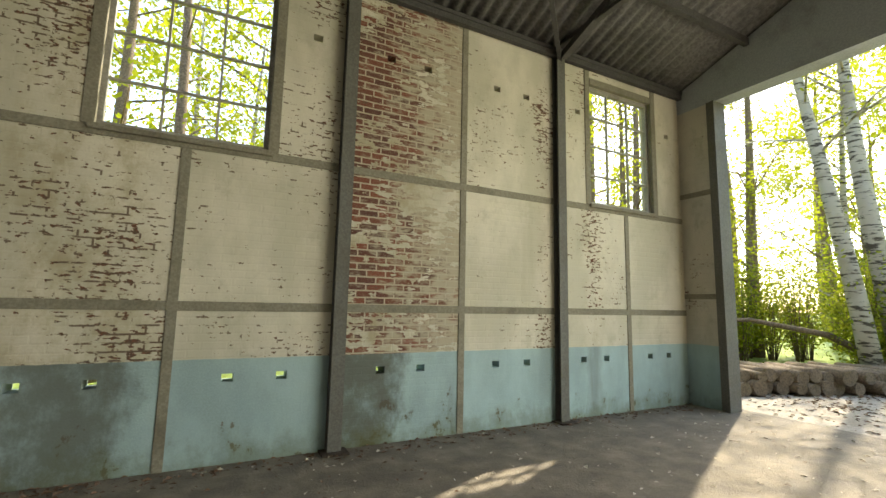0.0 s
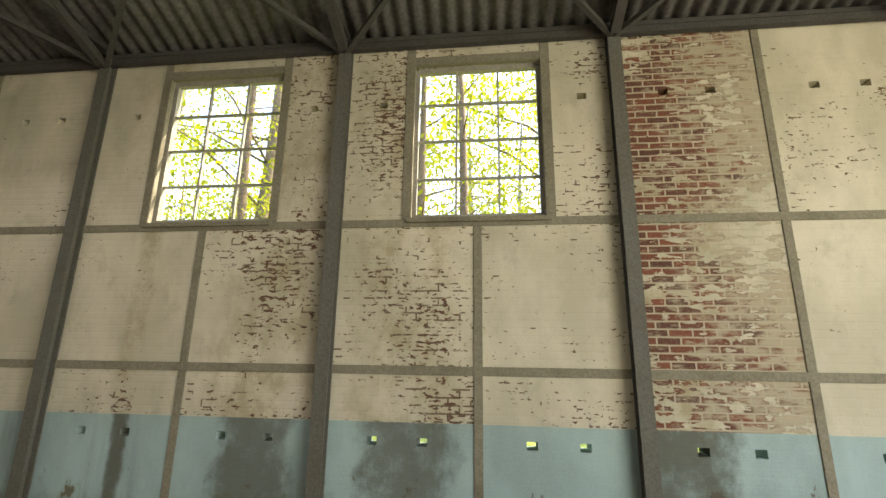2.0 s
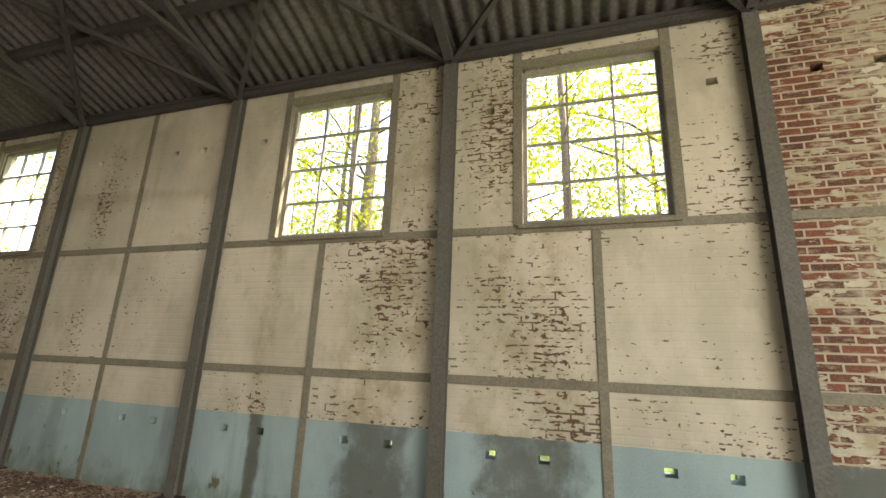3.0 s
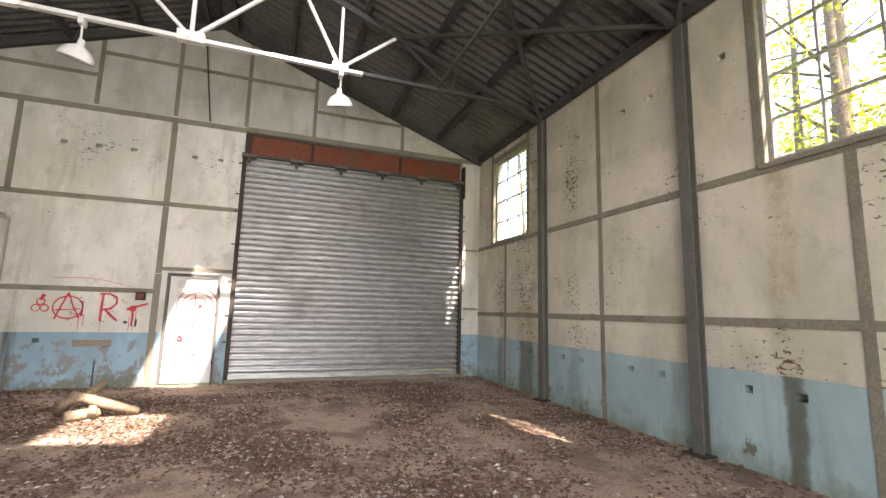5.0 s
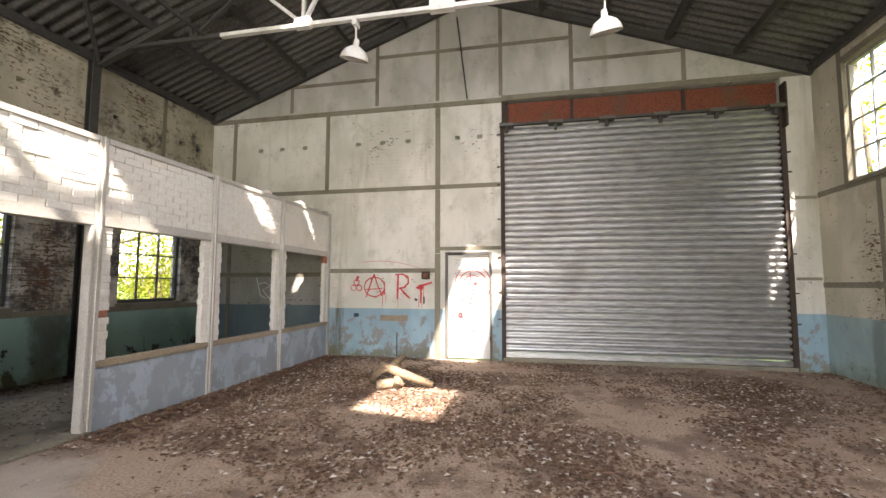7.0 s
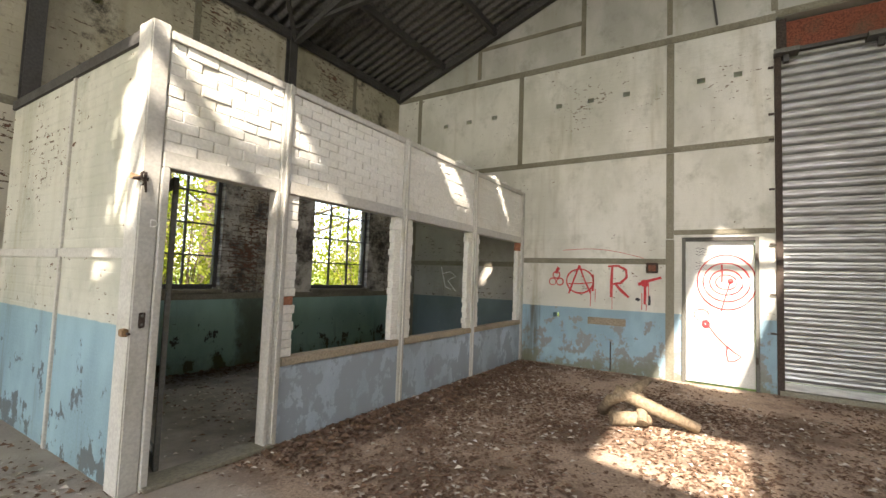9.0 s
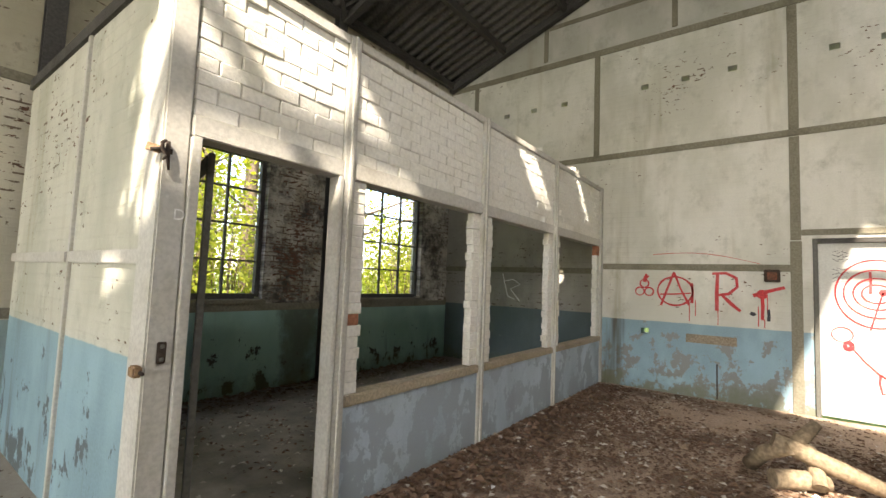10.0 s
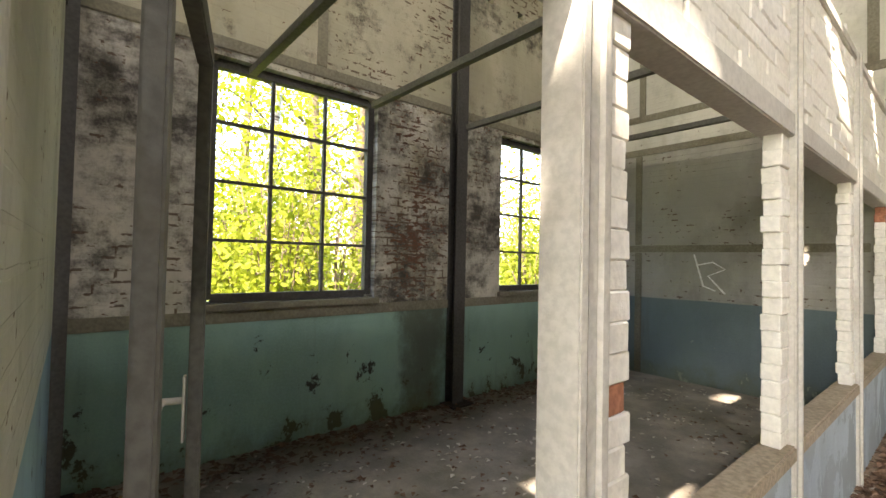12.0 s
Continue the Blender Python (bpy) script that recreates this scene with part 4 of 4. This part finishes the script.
for x in P_X[:3]:
    post = boxpart("post", (x - 0.045, x + 0.045, BY - 0.085, BY + 0.016, 0, TOP), STEEL_PALE, booth, bevel=0.006)
    boxpart("flange", (x - 0.009, x + 0.009, BY + 0.0165, BY + 0.03, 0, TOP), STEEL_PALE, post)
boxpart("post", (WX + 0.002, WX + 0.09, BY - 0.085, BY + 0.016, 0, TOP), STEEL_PALE, booth, bevel=0.006)
# broad corner post and door frame
boxpart("corner_post", (-4.645, BX + 0.02, BY - 0.17, BY + 0.005, 0, TOP + 0.03), STEEL_PALE, booth, bevel=0.008)
boxpart("door_frame", (-4.69, -4.648, BY - 0.08, BY + 0.022, 0, LINT - 0.051), STEEL_PALE, booth, bevel=0.004)
boxpart("door_frame", (P_X[0] + 0.047, P_X[0] + 0.075, BY - 0.08, BY + 0.022, 0, LINT - 0.051), STEEL_PALE, booth, bevel=0.004)
boxpart("threshold", (P_X[0], -4.65, BY - 0.14, BY + 0.06, 0, 0.03), CONCRETE, booth, bevel=0.008)
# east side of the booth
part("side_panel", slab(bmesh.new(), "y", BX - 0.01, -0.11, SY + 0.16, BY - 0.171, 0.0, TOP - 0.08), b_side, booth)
boxpart("top_rail", (BX - 0.13, BX + 0.012, SY + 0.16, BY - 0.171, TOP - 0.079, TOP), STEEL_DARK, booth)
for y0, y1 in ((SY + 0.16, -5.265), (-5.195, BY - 0.171)):
    boxpart("rail", (BX - 0.02, BX + 0.014, y0, y1, 1.385, 1.45), STEEL_PALE, booth, bevel=0.005)
boxpart("seam", (BX - 0.02, BX + 0.008, -5.25, -5.21, 0, TOP - 0.08), STEEL_PALE, booth, bevel=0.004)
# ties across the open top
for x in (-5.70, -6.70, -7.72, -9.2):
    tagged(part("tie_bar", bar(bmesh.new(), (x, SY + 0.02, 2.72), (x, BY - 0.086, 2.72), 0.05, 0.05), STEEL_GREY), "grey steel tie bar over the booth", "beam", "booth tie bars", "structure")


def iron_bits():
    h = thing("iron_hasp", "rusted iron hasp and pin on the corner post", "hasp")
    boxpart("plate", (BX - 0.02, BX + 0.03, BY + 0.006, BY + 0.012, 1.850, 1.872), BROWN_IRON, h)
    part("pin", tube(bmesh.new(), [(BX - 0.0, BY + 0.016, 1.90), (BX + 0.003, BY + 0.02, 1.85), (BX - 0.008, BY + 0.016, 1.78)], [0.009, 0.011, 0.005]), BROWN_IRON, h)
    part("pin", tube(bmesh.new(), [(BX + 0.02, BY + 0.005, 1.865), (BX + 0.06, BY + 0.005, 1.855)], [0.010, 0.008]), BROWN_IRON, h)
    bm = box(bmesh.new(), 0.0, 0.055, -0.003, 0.003, -0.018, 0.018)
    bmesh.ops.bevel(bm, geom=bm.edges[:], offset=0.002, segments=1, affect="EDGES")
    part("bent_flap", bm, RUST_PALE, h, "pale rusted torn flap").matrix_local = pose(BX + 0.02, BY + 0.0, 1.862, 8, -12, -28)
    part("shackle", tube(bmesh.new(), [(BX + 0.015, BY + 0.03, 1.90), (BX + 0.03, BY + 0.035, 1.885), (BX + 0.026, BY + 0.03, 1.86), (BX + 0.010, BY + 0.034, 1.835), (BX + 0.022, BY + 0.03, 1.815)], [0.006, 0.009, 0.008, 0.007, 0.004]), BROWN_IRON, h)
    c = thing("iron_clamp", "small rusted clamp on the corner post", "clamp")
    boxpart("jaw", (BX + 0.021, BX + 0.055, BY - 0.05, BY + 0.01, 0.925, 0.97), RUST_PALE, c, bevel=0.006)
    part("bolt", tube(bmesh.new(), [(BX + 0.03, BY + 0.0, 0.945), (BX + 0.03, BY + 0.035, 0.943)], [0.009, 0.008], 6), BROWN_IRON, c)
    s = thing("switch_plate", "rusted light switch plate screwed to the post", "switch")
    boxpart("plate", (-4.614, -4.578, BY + 0.0055, BY + 0.016, 0.972, 1.063), BROWN_IRON, s, bevel=0.004)
    for z in (0.99, 1.045):
        part("screw", lathe(bmesh.new(), [(0.0, 0.004), (0.009, 0.003), (0.010, 0.0)], (0, 0, 0), 10), STEEL_GREY, s).matrix_local = pose(-4.596, BY + 0.017, z, -90, 0, 0)
    cu = bpy.data.curves.new("chalk_letter", "FONT")
    cu.body, cu.size, cu.extrude = "D", 0.068, 0.0004
    cu.materials.append(CHALK)
    ob = new("chalk_letter", cu)
    ob.matrix_world = pose(-4.597, BY + 0.007, 1.577, 90, 0, 180)
    dg = bpy.context.evaluated_depsgraph_get()
    me = bpy.data.meshes.new_from_object(ob.evaluated_get(dg))
    me.name = "chalk_letter"
    bpy.data.objects.remove(ob)
    ob = new("chalk_letter", me)
    ob.matrix_world = pose(-4.597, BY + 0.007, 1.577, 90, 0, 180)
    tagged(ob, "white chalk letter D on the post", "writing")


iron_bits()


def glazed_door():
    """The booth's steel door, opened inwards, its panes gone."""
    d = thing("door_2", "open grey steel door frame without its panes", "door", kind="structure", at=(-4.81, BY - 0.14, 0.0))
    L, H = 0.68, 1.94
    for a, b in ((0.0, 0.036), (L - 0.04, L)):
        boxpart("stile", (a, b, -0.016, 0.016, 0.03, H), STEEL_GREY, d, bevel=0.004)
    for z, h in ((0.03, 0.10), (H - 0.06, 0.06)):
        boxpart("rail", (0.037, L - 0.041, -0.018, 0.018, z, z + h), STEEL_GREY, d, bevel=0.004)
    hd = boxpart("handle_plate", (L - 0.045, L - 0.015, 0.0205, 0.026, 0.94, 1.10), STEEL_PALE, d)
    part("lever", tube(bmesh.new(), [(L - 0.03, 0.027, 1.04), (L - 0.03, 0.07, 1.04), (L - 0.09, 0.07, 1.037)], [0.009, 0.009, 0.008]), STEEL_PALE, hd)
    part("kick_strip", box(bmesh.new(), 0.08, 0.42, 0.0205, 0.024, 0.14, 0.17), LAMP_ENAMEL, d)
    d.rotation_euler = (0, 0, radians(-106.1))


glazed_door()


# ---- logs ----
def logs():
    for pts, r, lab in ((((-8.05, -1.28, 0.05), (-7.95, -1.62, 0.18), (-7.90, -1.98, 0.31)), (0.050, 0.060, 0.058), "long pale barkless log leaning on the stack"),
                        (((-8.05, -2.12, 0.06), (-7.93, -2.02, 0.20), (-7.86, -1.88, 0.28)), (0.055, 0.055, 0.045), "short dark log propped under the stack"),
                        (((-7.78, -1.98, 0.075), (-7.86, -1.85, 0.075), (-7.96, -1.68, 0.075)), (0.065, 0.065, 0.062), "short thick log lying on the floor"),
                        (((-7.98, -1.88, 0.25), (-8.08, -1.80, 0.32), (-8.20, -1.72, 0.40)), (0.045, 0.047, 0.040), "thin split log across the stack"),
                        (((-7.84, -1.72, 0.06), (-7.95, -1.74, 0.16), (-8.05, -1.78, 0.26)), (0.05, 0.05, 0.045), "stubby log bracing the stack")):
        bm = tube(bmesh.new(), pts, r, 12)
        for v in bm.verts:
            v.co += Vector(noise.noise_vector(v.co * 14)) * 0.008
        tagged(part("log", bm, WOOD), lab, "log", "stacked logs")


logs()

# ---- booth bricks ----
def bricks():
    bm = box(bmesh.new(), -0.104, 0.104, -0.05, 0.0, -0.034, 0.034)
    bmesh.ops.bevel(bm, geom=bm.edges[:], offset=0.006, segments=1, affect="EDGES")
    for v in bm.verts:
        v.co += Vector(noise.noise_vector(v.co * 30)) * 0.003
    full = mesh_of("brick", bm, BRICK_WHITE)
    bm = box(bmesh.new(), -0.049, 0.049, -0.05, 0.0, -0.034, 0.034)
    bmesh.ops.bevel(bm, geom=bm.edges[:], offset=0.006, segments=1, affect="EDGES")
    half = mesh_of("brick", bm, BRICK_WHITE)
    bm = box(bmesh.new(), -0.06, 0.06, -0.07, 0.0, -0.034, 0.034)
    bmesh.ops.bevel(bm, geom=bm.edges[:], offset=0.004, segments=1, affect="EDGES")
    jamb = mesh_of("brick", bm, BRICK_WHITE)
    jamb_red = jamb.copy()
    jamb_red.materials.clear()
    jamb_red.materials.append(BRICK_RED)
    rnd = random.Random(7)

    def lay(me, x, z, out, w=1.0, tall=0.99):
        ob = new("brick", me)
        ob.parent = booth
        ob.location = (x, BY + out + rnd.uniform(-0.007, 0.004), z)
        ob.rotation_euler = (rnd.uniform(-0.03, 0.03), rnd.uniform(-0.012, 0.012), rnd.uniform(-0.022, 0.022))
        ob.scale = (w, 1, tall)
    for k, (xe, xw) in enumerate(bays):
        a, b = xw + 0.047, xe - (0.047 if k else 0.002)
        rows = 10
        h = (TOP - 0.06 - LINT - 0.05) / rows
        for r in range(rows):
            z, x = LINT + 0.05 + (r + 0.5) * h, a
            first = 0.107 if r % 2 else 0.215
            edges = [a]
            while edges[-1] + first < b - 0.05:
                edges.append(edges[-1] + first)
                first = 0.215
            edges.append(b)
            for e0, e1 in zip(edges, edges[1:]):
                wid = e1 - e0 - 0.003
                lay(full if wid > 0.15 else half, (e0 + e1) / 2, z, -0.002, wid / (0.208 if wid > 0.15 else 0.098), 1.10)
    # toothed jambs beside the openings
    piers = [(P_X[0] - 0.045, -1), (P_X[1] + 0.045, 1), (P_X[1] - 0.045, -1), (P_X[2] + 0.045, 1), (P_X[2] - 0.045, -1), (P_X[3] + 0.05, 1)]
    for x, s in piers:
        n = 19
        for r in range(n):
            z = SILL + 0.002 + (r + 0.5) * (LINT - 0.052 - SILL) / n
            w = 0.92 + (0.09 if r % 2 else 0.0) + rnd.uniform(-0.05, 0.05)
            lay(jamb_red if rnd.random() < 0.05 else jamb, x + s * 0.06 * w, z, -0.006, w)


bricks()


def loose_bricks():
    for x, turn, w in ((-8.35, 20, 0.10), (-9.25, -35, 0.075), (-9.42, 60, 0.05), (-9.75, 10, 0.06)):
        bm = box(bmesh.new(), -w, w, -0.045, 0.045, 0.0, 0.05)
        bmesh.ops.bevel(bm, geom=bm.edges[:], offset=0.007, segments=1, affect="EDGES")
        for v in bm.verts:
            v.co += Vector(noise.noise_vector(v.co * 25)) * 0.006 * (v.co.z > 0.01)
        ob = part("loose_brick", bm, BRICK_WHITE)
        ob.matrix_world = pose(x, BY - 0.06, TOP + 0.001, 0, 0, turn)
        tagged(ob, "broken white brick lying on the booth's top rail", "brick", "loose bricks on the booth")


loose_bricks()


# ---- litter on the floor ----
def scatter(name, count, area, density, size, mat, label, category, lift=0.004):
    rnd = random.Random(len(name) + count)
    verts, faces = [], []
    while len(faces) < count * 2:
        x, y = rnd.uniform(*area[:2]), rnd.uniform(*area[2:])
        if rnd.random() > density(x, y):
            continue
        s, a = rnd.uniform(*size), rnd.uniform(0, math.tau)
        c, d, t = math.cos(a), math.sin(a), rnd.uniform(-0.35, 0.35)
        k = len(verts)
        for u, v, w in ((-1, 0, 0.1), (0, -0.55, 0.35), (1, 0, 0.15), (0, 0.55, 0.5)):
            verts.append((x + s * (u * c - v * d), y + s * (u * d + v * c), lift + s * abs(w + t * v)))
        faces += [(k, k + 1, k + 2), (k, k + 2, k + 3)]
    me = bpy.data.meshes.new(name)
    me.from_pydata(verts, [], faces)
    me.materials.append(mat)
    tagged(new(name, me), label, category, kind="stuff")


def cover(x, y):
    n = noise.fractal((x * 0.55, y * 0.55, 0), 1.0, 2.0, 4) * 1.3 + 0.45
    near = 1.0 if x < -2.0 else max(0.03, 1.0 - (x + 2.0) / 2.5)
    inside = 0.06 if (y < BY - 0.1 and x < BX) else 1.0
    edge = 0.45 if y > 3.4 or x < -9.3 else 1.0
    trodden = 0.12 if (x > -5.4 + 0.5 * n and y < -1.9 + 0.5 * n) else 1.0
    return max(0.02, min(1, n)) * near * inside * edge * trodden


scatter("leaf_litter", 52000, (WX + 0.1, 2.0, SY + 0.2, NY - 0.1), cover, (0.008, 0.030), LITTER, "brown dead leaves strewn over the floor", "leaves")
scatter("paint_flakes", 7000, (WX + 0.1, EX, SY + 0.2, NY - 0.05), lambda x, y: 0.06 + 0.94 * cover(x, y), (0.010, 0.034), CHIPS, "pale paint flakes and rubble chips on the floor", "debris")
scatter("wall_foot_debris", 900, (WX, EX, NY - 0.35, NY - 0.02), lambda x, y: 1 - (NY - y) * 2, (0.01, 0.04), LITTER, "dirt and leaves along the wall foot", "debris")
scatter("booth_foot_leaves", 1500, (-10.3, -5.4, BY + 0.04, BY + 0.55), lambda x, y: 1 - (y - BY) * 1.6, (0.02, 0.05), LITTER, "leaves drifted against the booth wall", "leaves")


scatter("booth_floor_chips", 420, (-10.2, -4.75, SY + 0.1, BY - 0.2), lambda x, y: 0.5, (0.008, 0.028), CHIPS, "pale chips scattered on the booth floor", "debris")
scatter("booth_floor_dirt", 900, (-10.2, -4.75, SY + 0.02, SY + 0.5), lambda x, y: 1 - (y - SY) * 2, (0.015, 0.045), LITTER, "dirt and leaves along the booth wall foot", "debris")


# ---- trees and undergrowth ----
def leaf_cloud(name, clumps, per, spread, size, mat, seed):
    rnd = random.Random(seed)
    verts, faces = [], []
    for cx, cy, cz in clumps:
        for _ in range(per):
            p = Vector((cx, cy, cz)) + Vector((rnd.gauss(0, spread), rnd.gauss(0, spread), rnd.gauss(0, spread * 0.7)))
            d = Vector((rnd.gauss(0, 1), rnd.gauss(0, 1), rnd.gauss(0, 1))).normalized()
            e = d.orthogonal().normalized() * 0.5
            s, k = rnd.uniform(*size), len(verts)
            verts += [p - d * s, p + e * s, p + d * s, p - e * s]
            faces.append((k, k + 1, k + 2, k + 3))
    me = bpy.data.meshes.new(name)
    me.from_pydata([tuple(v) for v in verts], [], faces)
    me.materials.append(mat)
    return me


def tree_kind(seed, height, r, bark, first, lean=(0, 0), leaf=(0.05, 0.10), per=38, mat=LEAF, wide=0.28):
    """A tapered trunk with limbs and a loose crown of small leaves."""
    rnd = random.Random(seed)
    ob = thing("tree", "slender woodland tree with fresh yellow-green leaves", "tree", "woodland trees")
    at = lambda f: Vector((lean[0] * f + 0.12 * math.sin(f * 5 + seed), lean[1] * f + 0.12 * math.sin(f * 4 + seed * 2), height * f))
    base = at(0)
    pts = [at(k / 8) - Vector((base.x, base.y, 0)) for k in range(9)]
    pts[0].z = -0.1
    bm = tube(bmesh.new(), pts, [r * (1.15 - 1.0 * (k / 8) ** 1.1) for k in range(9)], 10)
    part("trunk", bm, bark, ob)
    bm, clumps = bmesh.new(), []
    for k in range(20):
        f = first + (1 - first) * (k + rnd.random()) / 20
        a, ln = rnd.uniform(0, math.tau), height * (wide * (1.1 - f)) + 0.5
        p = at(f) - Vector((base.x, base.y, 0))
        tip = p + Vector((math.cos(a) * ln, math.sin(a) * ln, ln * rnd.uniform(0.1, 0.6)))
        mid = (p + tip) / 2 + Vector((0, 0, ln * 0.10))
        tube(bm, [p, mid, tip], [r * 0.25 * (1.2 - f), r * 0.15 * (1.2 - f), 0.006], 5)
        for g in (0.45, 0.7, 0.9, 1.05):
            q = p.lerp(tip, g) + Vector((rnd.gauss(0, 0.25), rnd.gauss(0, 0.25), rnd.gauss(0, 0.2)))
            clumps.append(tuple(q))
    tagged(part("branchwork", bm, bark, ob), kind="stuff")
    crown = new("crown", leaf_cloud("crown", clumps, per, 0.36, leaf, mat, seed))
    crown.parent = ob
    return ob


def woods():
    rnd = random.Random(12)
    kinds = [tree_kind(3, 11.0, 0.15, BARK_BROWN, 0.22, leaf=(0.04, 0.085)), tree_kind(5, 9.0, 0.11, BARK, 0.15, leaf=(0.04, 0.075)), tree_kind(8, 12.5, 0.19, BARK_BROWN, 0.18, leaf=(0.045, 0.09))]
    spots = []
    while len(spots) < 95:
        x, y = rnd.uniform(-34, 34), rnd.uniform(-32, 32)
        if -15.0 < x < 11.5 and -10.8 < y < 8.8 or (x > 5 and -9 < y < 3) or (7 < x < 14 and 0 < y < 7.5):
            continue
        if all((x - a) ** 2 + (y - b) ** 2 > 4.0 for a, b in spots):
            spots.append((x, y))
    spots += [(x, y) for x, y in ((-12, -11.6), (-9.6, -12.2), (-7.2, -11.2), (-5.2, -12.8), (-3.0, -11.8), (15, 5.5), (16, 8.5), (18, 6.2), (14.5, 10.5))]
    for k, (x, y) in enumerate(spots):
        m = pose(x, y, -0.03, 0, 0, rnd.uniform(0, 360))
        if k < 3:
            kinds[k].matrix_basis = m
        else:
            copy_thing(kinds[k % 3], m)
    slim = tree_kind(31, 11.5, 0.10, BARK_BROWN, 0.12, leaf=(0.035, 0.07), per=20, wide=0.10)
    slim.matrix_basis = pose(-8.6, 7.3, -0.03)
    for k in range(1, 11):
        copy_thing(slim, pose(-8.6 + 2.0 * k + rnd.uniform(-0.5, 0.5), 7.5 + rnd.uniform(-0.2, 0.7), -0.03, 0, 0, rnd.uniform(0, 360)))
    for k in range(9):
        copy_thing(kinds[k % 3], pose(-17 + 4.1 * k, 15.5 + rnd.uniform(-1.5, 4), -0.03, 0, 0, rnd.uniform(0, 360)) @ Matrix.Scale(rnd.uniform(1.35, 1.7), 4))
    for seed, p, lean, h, r in ((21, (12.6, 4.42), (-0.1, 1.15), 12.0, 0.18), (22, (13.2, 4.08), (-0.1, 0.85), 12.5, 0.20)):
        t = tree_kind(seed, h, r, BARK, 0.42, lean, (0.04, 0.08), 30)
        t.location = (*p, -0.03)
        tagged(t, "leaning white-barked birch before the open end", "tree", "birches at the open end")


woods()


def far_woods():
    """The wall of foliage farther off on all sides."""
    rnd = random.Random(77)
    clumps = []
    while len(clumps) < 1150:
        a, r = rnd.uniform(0, math.tau), rnd.uniform(25, 36)
        x, y = r * math.cos(a), r * math.sin(a)
        clumps.append((x, y, 13 * rnd.random() ** (1.4 if y < 8 else 2.2)))
    me = leaf_cloud("far_foliage", clumps, 34, 0.95, (0.10, 0.22), LEAF, 78)
    tagged(new("far_foliage", me), "hazy yellow-green foliage of the woods beyond", "woods", kind="stuff")


far_woods()


def shrubs():
    rnd = random.Random(5)
    kinds = []
    for s in (1, 2, 3):
        ob = thing("shrub", "leafy thin-stemmed shrub in the undergrowth", "shrub", "woodland shrubs")
        bm, clumps = bmesh.new(), []
        for k in range(16):
            a, l = rnd.uniform(0, math.tau), rnd.uniform(1.2, 2.8)
            o = rnd.uniform(0.2, 0.9)
            tip = (math.cos(a) * o, math.sin(a) * o, l)
            tube(bm, [(math.cos(a) * 0.08, math.sin(a) * 0.08, -0.05), (tip[0] * 0.4, tip[1] * 0.4, l * 0.55), tip], [0.016, 0.011, 0.004], 5)
            clumps += [(tip[0] * g, tip[1] * g, l * g) for g in (0.35, 0.6, 0.8, 1.0)]
        tagged(part("stemwork", bm, BARK_BROWN, ob), kind="stuff")
        c = new("foliage", leaf_cloud("foliage", clumps, 26, 0.24, (0.03, 0.065), UNDERGROWTH, s))
        c.parent = ob
        kinds.append(ob)
    n = 0
    near = [(rnd.uniform(13.0, 17.5), rnd.uniform(3.2, 13)) for _ in range(34)] + [(rnd.uniform(-15, -2), rnd.uniform(-13, -8.9)) for _ in range(26)]
    for k in range(460):
        x, y = near[k] if k < len(near) else (rnd.uniform(-24, 26), rnd.uniform(-24, 24))
        if -12.2 < x < 11.6 and -8.6 < y < 6.8 or (x > 5 and -9 < y < 2.5):
            continue
        m = pose(x, y, -0.03, 0, 0, rnd.uniform(0, 360))
        if n < 3:
            kinds[n].matrix_basis = m
        else:
            copy_thing(kinds[n % 3], m)
        n += 1
        if n > 190:
            break


shrubs()


def log_pile():
    """Short logs stacked along the yard's edge, their ends towards the hall."""
    rnd = random.Random(9)
    a, b = Vector((8.5, 5.35, 0)), Vector((14.5, 3.1, 0))
    along = (b - a).normalized()
    across = Vector((-along.y, along.x, 0))
    for row, z in enumerate((0.12, 0.33)):
        d = 0.13 * row
        while d < (b - a).length - 0.2 * row:
            r = rnd.uniform(0.10, 0.15)
            p = a + along * (d + r) + across * rnd.uniform(-0.08, 0.12) + Vector((0, 0, z - 0.02 + rnd.uniform(-0.02, 0.03)))
            w = across * rnd.uniform(0.45, 0.7) + Vector((0, 0, rnd.uniform(-0.03, 0.03)))
            bm = tube(bmesh.new(), [p - w, p - w * 0.3, p + w * 0.4, p + w], [r * 0.95, r, r, r * 0.9], 10)
            for v in bm.verts:
                v.co += Vector(noise.noise_vector(v.co * 8)) * 0.02
            tagged(part("stacked_log", bm, BARK_BROWN), "weathered brown log in the pile outside", "log", "log pile at the yard edge")
            d += 2 * r + rnd.uniform(-0.01, 0.05)
    scatter("yard_litter", 2600, (7.4, 12.0, -1.0, 5.2), lambda x, y: 0.4 + 0.5 * (x > 8.6), (0.015, 0.05), LITTER, "dead leaves and twigs on the sandy yard", "leaves", 0.0)
    bm = tube(bmesh.new(), [(13.6, 4.3, 0.2), (12.6, 5.2, 0.95), (11.4, 6.2, 1.25), (10.2, 7.0, 1.15)], [0.09, 0.075, 0.05, 0.02], 8)
    tagged(part("fallen_branch", bm, BARK_BROWN), "bent brown branch arching over the log pile", "branch")


log_pile()
